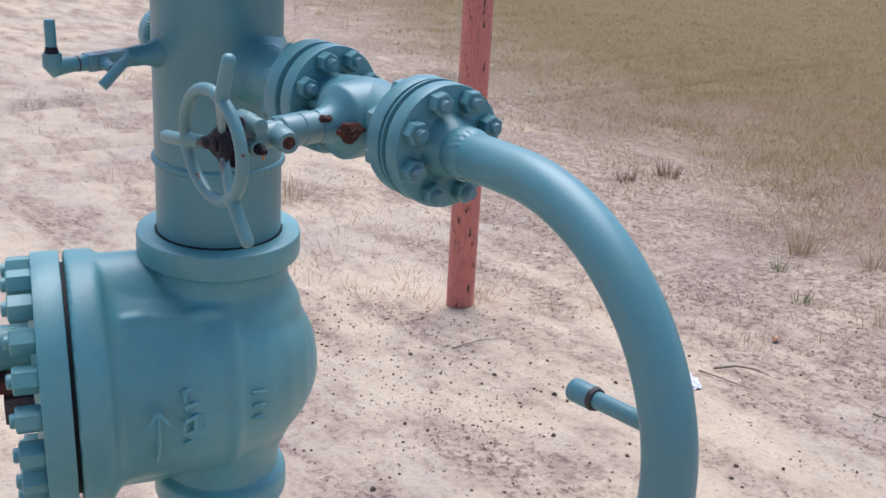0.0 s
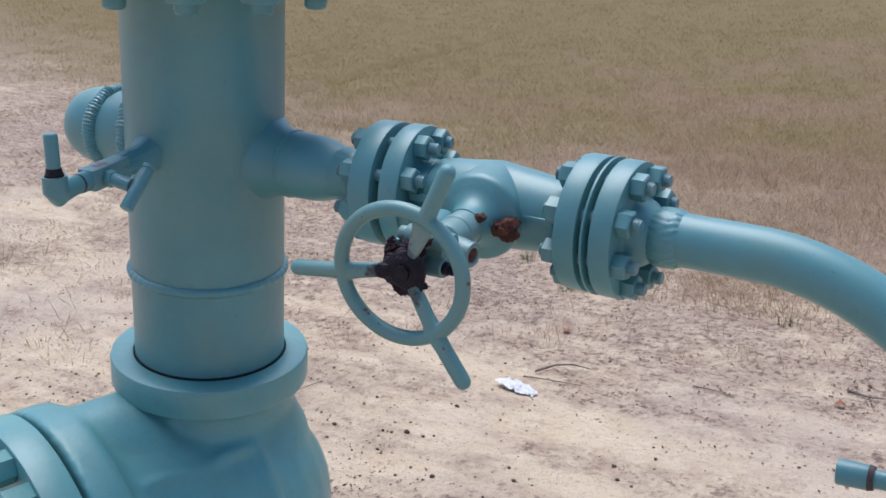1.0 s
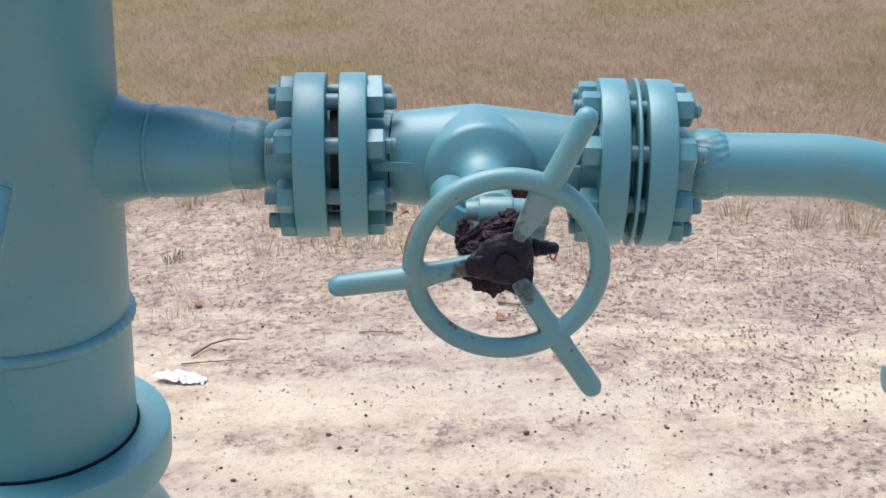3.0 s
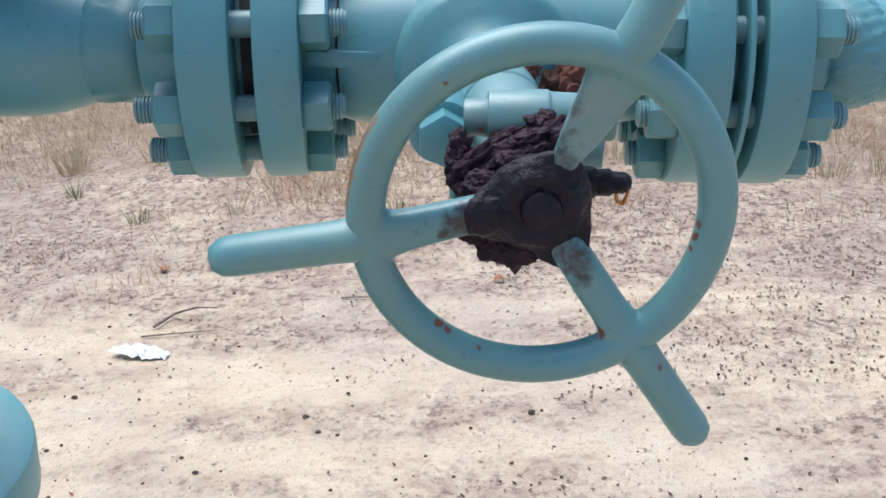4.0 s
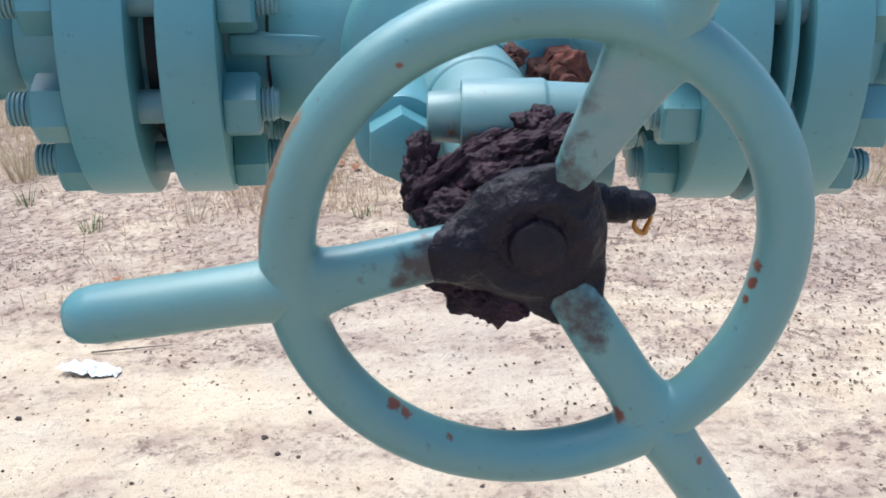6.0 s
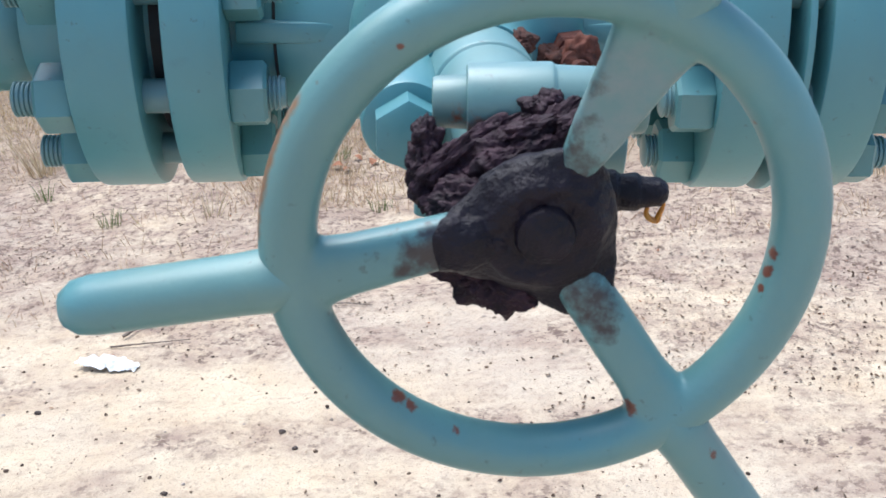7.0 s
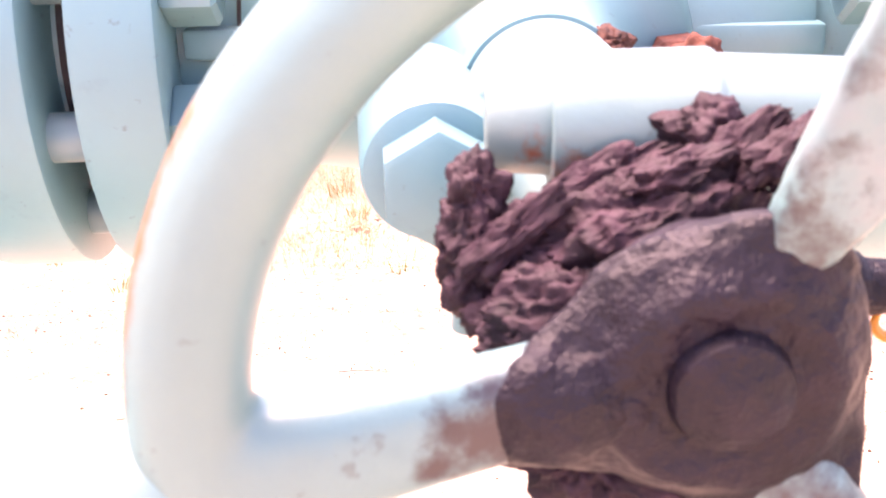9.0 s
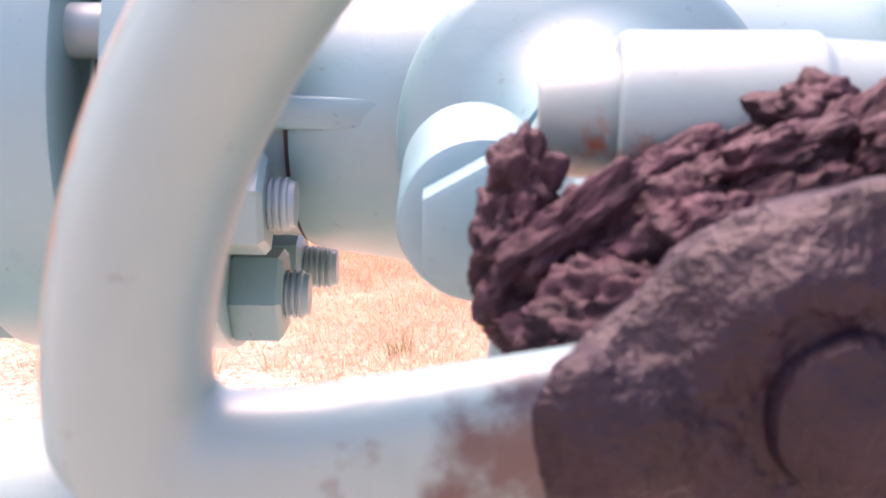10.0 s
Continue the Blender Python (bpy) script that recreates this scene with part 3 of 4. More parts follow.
cover = part("cover", lathe(bmesh.new(), eased([(0.2855, 0.0), (0.2855, 0.2295), (0.333, 0.2295), (0.333, 0.16), (0.343, 0.14), (0.343, 0.0)], 0.003), cm, 128), cast_paint, check, "thick round bolted cover")
cover_nut = mesh("nut", lathe(hexagon(bmesh.new(), 0.041, 0.0, 0.040), [(0.038, 0.0), (0.038, 0.0125), (0.047, 0.0125), (0.049, 0.0105), (0.049, 0.0)], Matrix(), 16), cast_paint)
for i in range(20):
    f = 2 * math.pi * (i + 0.5) / 20
    link("nut", cover_nut, cover, cm @ Matrix.Translation((0.203 * math.cos(f), 0.203 * math.sin(f), 0.333)) @ Matrix.Rotation(f + 0.52, 4, "Z"))
# fittings on the cover
pm = cm @ Matrix.Translation((0, 0.07, 0))
part("cover_pipe", lathe(bmesh.new(), eased([(0.34, 0.0), (0.34, 0.040), (0.50, 0.040), (0.50, 0.0)], 0.003), pm, 40), cast_paint, check)
part("bracket", block(bmesh.new(), 0.09, 0.022, 0.345, 0.50, cm @ Matrix.Translation((0, 0.012, 0))), rust, check, "rusty bracket")
part("plug", block(bmesh.new(), 0.044, 0.050, 0.335, 0.395, cm @ Matrix.Translation((0.02, -0.035, 0))), dark_steel, check, "black square plug")


# cast marks on the body: plain raised bars and an arrow
def on_body(u, z, lift=0.0):
    """A point on the body's side that faces +x: u metres towards the cover from the column's axis, at height z."""
    side = Vector((-AX.y, AX.x, 0))
    h = z - BZ
    rad = 0.197 if u > 0.02 else 0.19
    out = math.sqrt(max(rad * rad - h * h, 0))
    bulge = float(np.interp(u, (0.059, 0.06, 0.09, 0.112, 0.13, 0.23), (0.0, 0.175, 0.205, 0.2205, 0.2275, 0.2275)))
    if bulge > 0.1 and abs(h) < 0.62 * bulge:
        out = max(out, bulge * math.sqrt(1 - (h / (0.62 * bulge)) ** 2))
    return Vector((BX, BY, z)) + AX * u + side * (out + lift)


def cast_bar(u0, z0, u1, z1, w=0.007):
    n = 8
    pts = [on_body(u0 + (u1 - u0) * i / n, z0 + (z1 - z0) * i / n, -0.0018) for i in range(n + 1)]
    return tube(bmesh.new(), pts, w * 0.5, 8)


for u0, z0, u1, z1 in ((-0.012, 0.475, -0.034, 0.475), (-0.012, 0.45, -0.034, 0.45), (-0.012, 0.425, -0.034, 0.425)):
    part("cast_mark", cast_bar(u0, z0, u1, z1), cast_paint, check)
for u0, z0, u1, z1 in ((0.065, 0.50, 0.028, 0.50), (0.065, 0.475, 0.028, 0.475), (0.062, 0.505, 0.062, 0.485), (0.065, 0.452, 0.028, 0.452), (0.065, 0.425, 0.028, 0.425), (0.066, 0.452, 0.066, 0.425), (0.046, 0.452, 0.046, 0.425), (0.027, 0.452, 0.027, 0.425), (0.065, 0.40, 0.028, 0.40), (0.06, 0.375, 0.034, 0.375)):
    part("cast_mark", cast_bar(u0 + 0.045, z0, u1 + 0.045, z1), cast_paint, check)
for u0, z0, u1, z1 in ((0.118, 0.36, 0.118, 0.475), (0.118, 0.478, 0.135, 0.455), (0.118, 0.478, 0.101, 0.455)):
    part("cast_arrow", cast_bar(u0 + 0.035, z0, u1 + 0.035, z1, 0.008), cast_paint, check)

def clump(center, rad, seed, sub=6, amp=0.55, stretchv=None):
    bm = bmesh.new()
    bmesh.ops.create_icosphere(bm, subdivisions=sub, radius=1.0)
    off = Vector((seed, seed * 2.3, seed * 0.7))
    for v in bm.verts:
        d = v.co.normalized()
        q = Vector((d.x * 1.9, d.y * 1.7, d.z * 1.6))
        k = 1 + amp * (noise.noise(q * 1.1 + off)) + amp * 0.6 * (0.5 - abs(noise.noise(q * 2.6 + off))) + 0.16 * (0.5 - abs(noise.noise(q * 7 + off))) + 0.06 * noise.noise(q * 18 + off)
        v.co = Vector(center) + Vector((d.x * rad[0], d.y * rad[1], d.z * rad[2])) * k
    return bm


# ---------------------------------------------------------------- flanged valve
gate = thing("flanged_valve", (0, 0, ZB - 0.06), "teal two-inch flanged steel valve with rusty bonnet", "valve")
m = xaxis(0)
body = lathe(bmesh.new(), [(-0.110, 0.044), (-0.102, 0.0410), (-0.0805, 0.0405), (-0.0800, 0.0432), (-0.075, 0.0446), (-0.045, 0.0480), (-0.008, 0.0522), (0.0, 0.0530), (0.008, 0.0522), (0.045, 0.0485), (0.09, 0.0432), (0.0955, 0.0425), (0.096, 0.0400), (0.106, 0.0405), (0.114, 0.044)], m, 96)
part("body", body, paint, gate)
part("seam", lathe(bmesh.new(), [(-0.0822, 0.0400), (-0.0814, 0.0424), (-0.0798, 0.0424), (-0.0794, 0.0400)], m, 72), dark_gap, gate, "dark dirt-filled casting seam")
part("inlet_flange", lathe(bmesh.new(), [(-0.1285, 0.0)] + eased([(-0.1285, 0.046), (-0.1315, 0.046), (-0.1315, RF), (-0.1060, RF), (-0.1060, 0.042)], 0.0022), ASKEW @ m, 96), paint, gate)
part("outlet_flange", lathe(bmesh.new(), [(0.143, 0.0)] + eased([(0.143, 0.046), (0.139, 0.046), (0.139, RF), (0.113, RF), (0.113, 0.042)], 0.0022), m, 96), paint, gate)
part("gasket", lathe(bmesh.new(), [(-0.1402, 0.0), (-0.1402, 0.0535), (-0.1285, 0.0535), (-0.1285, 0.0)], ASKEW @ m, 64), dark_gap, gate, "black joint gasket")
part("gasket", lathe(bmesh.new(), eased([(0.1425, 0.0), (0.1425, 0.052), (0.1462, 0.053), (0.1462, 0.0805), (0.1492, 0.0805), (0.1492, 0.053), (0.1522, 0.052), (0.1522, 0.0)], 0.0006), m, 96), paint, gate, "ring gasket with painted rim")
part("cast_ledge", block(bmesh.new(), 0.013, 0.010, -0.098, -0.050, xaxis(0, -0.0425, ZB + 0.004)), paint, gate)
part("cast_ledge", block(bmesh.new(), 0.013, 0.010, 0.050, 0.098, xaxis(0, -0.0425, ZB + 0.004)), paint, gate)

# stud bolts of both joints
FLATS = 0.027
nut_mesh = mesh("nut", hexagon(bmesh.new(), FLATS, 0.0, 0.0165), paint)


def stud_mesh(length):
    prof = [(0.0, 0.0), (0.0, 0.0060)]
    a = 0.001
    while a < 0.016:
        prof += [(a, 0.0079), (a + 0.0009, 0.0079), (a + 0.0014, 0.0070), (a + 0.0018, 0.0070)]
        a += 0.0021
    prof += [(a, 0.0078), (length - a, 0.0078)]
    a = length - a
    while a < length - 0.001:
        prof += [(a, 0.0079), (a + 0.0009, 0.0079), (a + 0.0014, 0.0070), (a + 0.0018, 0.0070)]
        a += 0.0021
    return mesh("stud_bolt", lathe(bmesh.new(), prof + [(length, 0.0066), (length, 0.0)], Matrix(), 16), thread_paint, 60)


def joint(parent, x0, x1, over0, over1, turn, skew=Matrix()):
    """Eight stud bolts through a pair of discs whose outer faces lie at x0 and x1."""
    length = (x1 - x0) + over0 + over1
    sm_ = stud_mesh(length)
    for i in range(8):
        f = turn + 2 * math.pi * i / 8
        slip = (random.random() - 0.5) * 0.008
        y, z = YB + 0.0625 * math.cos(f), ZB + 0.0625 * math.sin(f)
        mm = skew @ along((x0 - over0 + slip, y, z), (1, 0, 0))
        st = link("stud_bolt", sm_, parent, mm)
        for x, d in ((x0, -1), (x1, 1)):
            link("nut", nut_mesh, st, skew @ along((x, y, z), (d, 0, 0)) @ Matrix.Rotation(random.random() * 1.04, 4, "Z"))


joint(gate, -0.1735, -0.1060, 0.026, 0.026, math.radians(20), ASKEW)
joint(gate, 0.113, 0.1815, 0.024, 0.024, math.radians(20.5))

# bonnet along the stem axis
SA = Vector((0.112, -1.0, -0.025)).normalized()
bo = HUB - SA * 0.2518
bmx = along(bo, SA)
part("bonnet", lathe(bmesh.new(), [(0.0, 0.0525), (0.050, 0.0525), (0.056, 0.0515), (0.060, 0.0480), (0.064, 0.038), (0.071, 0.029), (0.080, 0.0245), (0.092, 0.0228), (0.096, 0.0226), (0.0965, 0.0)], bmx, 72), paint, gate, "stepped round bonnet")
part("bonnet_neck", lathe(bmesh.new(), eased([(0.094, 0.0215), (0.120, 0.0215), (0.121, 0.0198), (0.123, 0.0198), (0.124, 0.0212), (0.150, 0.0212), (0.152, 0.017), (0.20, 0.016)], 0.001), bmx, 48), worn_paint, gate, "bonnet neck with rust patches")
sideways = (Vector((1, 0, 0)) - SA * SA.x).normalized()
upways = sideways.cross(SA) * -1
upways = upways if upways.z > 0 else -upways


def at_bonnet(u, v, s):
    return bo + sideways * u + upways * v + SA * s


# grease fitting with rust at the foot of the neck
gf = along(at_bonnet(0.043, 0.000, 0.050), SA)
fit_ob = part("grease_fitting", lathe(hexagon(bmesh.new(), 0.018, 0.0, 0.022, gf), [(0.021, 0.0), (0.021, 0.0075), (0.034, 0.0070), (0.036, 0.004), (0.041, 0.004), (0.042, 0.0)], gf, 16), rust, gate, "heavily rusted grease fitting")
bm = bmesh.new()
bmesh.ops.create_icosphere(bm, subdivisions=4, radius=1.0)
for v in bm.verts:
    d = v.co.normalized()
    k = 1 + 0.35 * noise.noise(d * 2.1 + Vector((3, 1, 0))) + 0.12 * noise.noise(d * 6)
    v.co = at_bonnet(0.045, 0.004, 0.080) + Vector((d.x * 0.0072, d.y * 0.007, d.z * 0.0085)) * k
part("rust_scale", bm, rust, gate, "flaking orange rust scale", angle=70)
for (u, v_, w), rad, sd_ in (((0.046, -0.006, 0.074), (0.010, 0.009, 0.010), 71.0), ((0.034, -0.004, 0.070), (0.010, 0.010, 0.009), 74.0), ((0.016, 0.0130, 0.092), (0.007, 0.009, 0.0045), 77.0)):
    part("rust_scale", clump(at_bonnet(u, v_, w), rad, sd_, 5, 0.35), dark_rust, gate, "black and brown rust scale", angle=70)

# gland lug with its hex nut, and the cross fitting with cap and plug
LN = Vector((-0.0145, -0.157, 1.0180))
lm = along(LN - SA * 0.010, SA)
lug = part("gland_lug", lathe(bmesh.new(), eased([(-0.060, 0.0), (-0.060, 0.0176), (0.0, 0.0170), (0.002, 0.0)], 0.003), lm, 48), paint, gate)
part("gland_nut", hexagon(bmesh.new(), 0.0232, 0.0, 0.013, lm, 0.08, turn=radians(30)), paint, lug, "hex nut with a bright top facet")
# right-hand arm with a rusty end
arm = along(bo + SA * 0.158, Vector((1.0, -0.10, -0.04)))
arm_ob = part("side_arm", lathe(bmesh.new(), eased([(0.0, 0.0), (0.0, 0.0160), (0.030, 0.0155), (0.033, 0.0145), (0.044, 0.0140), (0.044, 0.0085), (0.040, 0.0085), (0.040, 0.0)], 0.0012), arm, 36), worn_paint, gate, "weathered side arm")
part("rusty_end", lathe(bmesh.new(), [(0.038, 0.0), (0.038, 0.0090), (0.0415, 0.0090), (0.0425, 0.0)], arm, 28), rust, arm_ob, "rusted recessed end")
# upper cross fitting with end cap
xm = along((0.0060, -0.2040, 1.0445), (1.0, 0.02, 0.0))
cross = part("cross_fitting", lathe(bmesh.new(), eased([(0.0, 0.0), (0.0, 0.0118), (0.026, 0.0122), (0.027, 0.0112), (0.055, 0.0100), (0.056, 0.0)], 0.0014), xm, 40), worn_paint, gate, "faded teal cylindrical fitting")
part("end_cap", lathe(bmesh.new(), eased([(-0.0105, 0.0), (-0.0105, 0.0080), (0.001, 0.0088), (0.001, 0.0)], 0.0012), xm, 12), worn_paint, cross)
part("fitting_foot", block(bmesh.new(), 0.016, 0.030, 0.004, 0.040, along((0.006, -0.196, 1.033), (1.0, 0.02, 0.0))), worn_paint, cross)
# lower plug at the side of the hub
X1 = Vector((0.0705, -0.2025, 1.0145))
xm = along((0.028, -0.199, 1.0130), X1 - Vector((0.028, -0.199, 1.0130)))
plug_ob = part("side_plug", lathe(bmesh.new(), eased([(0.0, 0.0), (0.0, 0.0115), (0.021, 0.0108), (0.021, 0.0)], 0.001), xm, 28), worn_paint, gate)
part("plug_tip", lathe(bmesh.new(), eased([(0.020, 0.0), (0.020, 0.0074), (0.026, 0.0072), (0.027, 0.0060), (0.033, 0.0062), (0.034, 0.0050), (0.040, 0.0046), (0.0425, 0.0028), (0.043, 0.0)], 0.0008), xm, 20, lambda f, a: 0.0006 * noise.noise((f * 2, a * 300, 1))), grease, plug_ob, "blackened plug tip")
lp = X1 + Vector((-0.0040, -0.001, -0.0045))
part("resin_drop", tube(bmesh.new(), [lp + Vector((0.0024 * math.cos(f) + 0.0005 * math.sin(3 * f), 0, 0.0044 * math.sin(f) - 0.0005)) for f in (math.pi * (0.85 + 1.4 * i / 20) for i in range(20))], [0.0005 + 0.0006 * math.sin(math.pi * i / 19) for i in range(20)], 8), amber, plug_ob, "hanging amber drop")

part("gland_pin", lathe(bmesh.new(), eased([(0.0, 0.0), (0.0, 0.0036), (0.030, 0.0036), (0.030, 0.0)], 0.0006), along((-0.0070, -0.206, 1.008), (0.05, 0, 1)), 20), paint, gate)

# handwheel
wm = along(HUB, WN)
RIM, RT = 0.0707, 0.0081
casting = tube(bmesh.new(), [wheel_pt(RIM, a) for a in range(0, 360, 4)], RT, 24, True)
for deg, wide, lift in ((65.2, 0.0092, 0.0), (187.2, 0.0088, 0.0022), (303.7, 0.0082, 0.0)):
    d = wheel_pt(1, deg) - HUB
    b = d.cross(WN).normalized()
    rows_ = []
    flat = deg == 65.2                                  # the upper spoke is a flat bar that widens to the rim
    shape = ((0.013, 0.0060, 0.0040), (0.017, 0.0070, 0.0048), (0.022, 0.0078, 0.0056), (0.04, 0.0082, 0.0060), (0.054, wide, 0.0062), (0.061, wide * 1.12, 0.0066), (0.066, wide * 1.35, 0.0070), (0.070, wide * 1.2, 0.0070))
    if flat:
        shape = ((0.010, 0.0022, 0.0024), (0.015, 0.0036, 0.0030), (0.022, 0.0054, 0.0034), (0.032, 0.0074, 0.0036), (0.043, 0.0090, 0.0036), (0.054, 0.0104, 0.0038), (0.061, 0.0118, 0.0046), (0.066, 0.0138, 0.0060), (0.070, 0.0120, 0.0070))
    ex = 0.35 if flat else 0.75
    for r, w, t in shape:
        c = HUB + d * r - WN * max(0.0, (0.0125 - 0.18 * r) if flat else (0.0115 - 0.17 * r)) + wv * lift * max(0.0, 1 - r / 0.066)
        rows_.append([casting.verts.new(c + b * w * math.copysign(abs(math.cos(f)) ** ex, math.cos(f)) + WN * t * math.copysign(abs(math.sin(f)) ** ex, math.sin(f))) for f in (2 * math.pi * i / 20 for i in range(20))])
    for p, q in zip(rows_, rows_[1:]):
        for i in range(20):
            j = (i + 1) % 20
            casting.faces.new((p[i], p[j], q[j], q[i]))
    casting.faces.new(rows_[0][::-1])
    casting.faces.new(rows_[-1])
rim = part("handwheel", casting, wheel_paint, gate, "round cast teal handwheel with chipped paint")
rm = rim.modifiers.new("blend", "REMESH")
rm.mode, rm.voxel_size, rm.use_smooth_shade = "VOXEL", 0.0011, True
sm0 = rim.modifiers.new("soften", "SMOOTH")
sm0.factor, sm0.iterations = 0.5, 8
for deg in (65.2, 187.2, 303.7):
    hm = along(HUB, wheel_pt(1, deg) - HUB)
    part("grip", lathe(bmesh.new(), [(0.060, 0.0), (0.063, 0.0045), (0.069, 0.0078), (0.076, 0.0092), (0.080, 0.0090), (0.085, 0.0087), (0.126, 0.0086), (0.1310, 0.0078), (0.1345, 0.0052), (0.1362, 0.0)], hm, 32, lambda f, a: 0.00025 * noise.noise((f * 1.5, a * 90, deg))), wheel_paint, rim)
# hub under grease
bm = bmesh.new()
bmesh.ops.create_icosphere(bm, subdivisions=6, radius=1.0)
for v in bm.verts:
    d = v.co.normalized()
    k = 1 + 0.10 * noise.noise(d * 1.6 + Vector((0.3, 5, 0))) + 0.05 * noise.noise(d * 4.5) + 0.03 * noise.noise(d * 13)
    lobe = 0.0
    for deg in (67.0, 187.0, 305.0):
        sd_ = (wheel_pt(1, deg) - HUB)
        lobe += (0.55 if deg == 67.0 else 1.0) * max(0.0, d.x * sd_.dot(wu) + d.y * sd_.dot(wv)) ** 7 * (1 - abs(d.z)) ** 0.35
    k += 0.42 * lobe
    rho = 0.0215 * math.hypot(d.x, d.y) * k
    front = max(0.0, d.z) ** 0.5
    lift = front * (0.0024 * math.exp(-((rho - 0.0150) / 0.0035) ** 2) - 0.0004 * math.exp(-(rho / 0.0105) ** 4))
    lift += 0.0090 * lobe + 0.0007 * noise.noise(d * 9) + 0.0004 * noise.noise(d * 24)
    v.co = HUB + wu * (d.x * 0.0215) * k + wv * (d.y * 0.0215) * k + WN * (d.z * 0.0105 - 0.0125 + lift)
for deg, reach, wide in ((185.0, 0.0105, 0.0086),):
    d = (wheel_pt(1, deg) - HUB)
    side_ = d.cross(WN).normalized()
    ball = bmesh.ops.create_icosphere(bm, subdivisions=4, radius=1.0)["verts"]
    for v in ball:
        q = v.co.normalized()
        k = 1 + 0.12 * noise.noise(q * 2.3 + Vector((deg, 0, 1))) + 0.10 * noise.noise(q * 6.0)
        v.co = wheel_pt(0.0135 + reach, deg, -0.0045) + d * (q.x * reach * k) + side_ * (q.y * wide * k) + WN * (q.z * 0.0058 * k)
hub_ob = part("hub_grease", bm, grease, rim, "hub thickly caked in dark old grease", angle=80)
rm = hub_ob.modifiers.new("blend", "REMESH")
rm.mode, rm.voxel_size, rm.use_smooth_shade = "VOXEL", 0.0007, True
sm0 = hub_ob.modifiers.new("soften", "SMOOTH")
sm0.factor, sm0.iterations = 0.5, 8
part("stem_nut", lathe(bmesh.new(), [(-0.010, 0.0), (-0.010, 0.0090), (-0.0025, 0.0087), (-0.0004, 0.0080), (0.0008, 0.0056), (0.0014, 0.003), (0.0016, 0.0)], wm @ Matrix.Translation((0, 0.0008, 0)), 36, lambda f, a: 0.0004 * noise.noise((f * 2, a * 300, 2))), grease, rim, "grease-blackened stem nut")


bm = clump((0.0, 0.0, 0.0), (0.0165, 0.0095, 0.0100), 4.0, 6, 0.45)
bm.transform(Matrix.Translation((0.0185, -0.224, 1.0310)) @ Matrix.Rotation(radians(-24), 4, "Y"))
part("grease_crust", bm, crust, rim, "flaky crust of dried grease behind hub", angle=75)
part("grease_lump", clump((0.0105, -0.230, 1.0205), (0.0150, 0.010, 0.0100), 14.0, 6, 0.4), crust, rim, angle=75)
part("grease_lump", clump((0.0185, -0.226, 1.0010), (0.0195, 0.0130, 0.0115), 9.0, 6, 0.45), crust, rim, angle=75)
part("grease_drip", lathe(bmesh.new(), [(0.0, 0.0), (0.0, 0.0075), (0.006, 0.0045), (0.011, 0.0022), (0.014, 0.0)], along((0.0195, -0.216, 0.9885), (0.0, 0.02, -1)), 16, lambda f, a: 0.001 * noise.noise((f, a * 200, 1))), crust, rim)
for i in range(16):
    f = i / 15
    c = Vector((-0.001 + 0.042 * f, -0.230 + 0.012 * random.random(), 1.0275 + 0.020 * f + 0.008 * (random.random() - 0.3)))
    bm = clump((0, 0, 0), (0.0060 + 0.004 * random.random(), 0.0032, 0.0022 + 0.0015 * random.random()), 20.0 + i, 5, 0.6)
    bm.transform(Matrix.Translation(c) @ Matrix.Rotation(radians(-28 + 30 * (random.random() - 0.5)), 4, "Y") @ Matrix.Rotation(radians(60 * (random.random() - 0.5)), 4, "X"))
    part("grease_flake", bm, crust, rim, angle=75)
for c, rad, sd_ in (((-0.0060, -0.221, 1.0300), (0.0052, 0.006, 0.0062), 61.0), ((-0.0030, -0.222, 1.0235), (0.0062, 0.006, 0.0070), 64.0), ((0.0300, -0.216, 1.0455), (0.0060, 0.005, 0.0050), 67.0)):
    part("grease_flake", clump(c, rad, sd_, 5, 0.6), crust, rim, angle=75)
bm = clump((-0.0055, -0.220, 1.0375), (0.0040, 0.004, 0.0052), 51.0, 5, 0.6)
part("grease_flake", bm, crust, rim, angle=75)

# ---------------------------------------------------------------- bend to the ground
bend = thing("bend_pipe", (0.613, 0, ground_z(0.6, 0)), "teal two-inch pipe bent down into the ground", "pipe")
part("weld_neck_flange", lathe(bmesh.new(), flange_profile(0.156, 0.1815, 0.205), m, 96), paint, bend)
bm = lathe(bmesh.new(), [(0.203, 0.0300), (0.207, 0.0325), (0.214, 0.0338), (0.219, 0.0340), (0.224, 0.0336), (0.228, 0.0332), (0.232, 0.0325), (0.237, 0.0300)], m, 128, lambda f, a: 0.0014 * math.sin(f * 24 + a * 420 + 2 * noise.noise((f * 2, a * 60, 3))) * (0.6 + 0.9 * noise.noise((f * 3, a * 200, 6))))
part("weld_bead", bm, paint, bend, "coarse rippled weld bead")
BCX, BCZ, BR = 0.318, 0.751, 0.276
pts = [(0.20, YB, ZB), (0.25, YB, ZB + 0.0008), (0.29, YB, ZB + 0.0015)]
pts += [(BCX + BR * math.sin(a), YB + 0.005 * (1 - math.cos(a)), BCZ + BR * math.cos(a)) for a in (radians(90) * i / 40 for i in range(1, 41))]
pts += [(BCX + BR, 0.003, 0.6), (BCX + BR, 0.005, 0.3), (BCX + BR, 0.008, -0.2)]
part("pipe", tube(bmesh.new(), pts, 0.0302, 48), paint, bend)
bm = bmesh.new()
weld(bm, [(0.376 + 0.042 * i / 19, -0.0300, BCZ + math.sqrt(BR ** 2 - (0.376 + 0.042 * i / 19 - BCX) ** 2) + 0.002 + 0.0012 * math.sin(i * 2.3)) for i in range(20)], 0.0022, 8, 3, False)
part("weld_scar", bm, paint, bend)
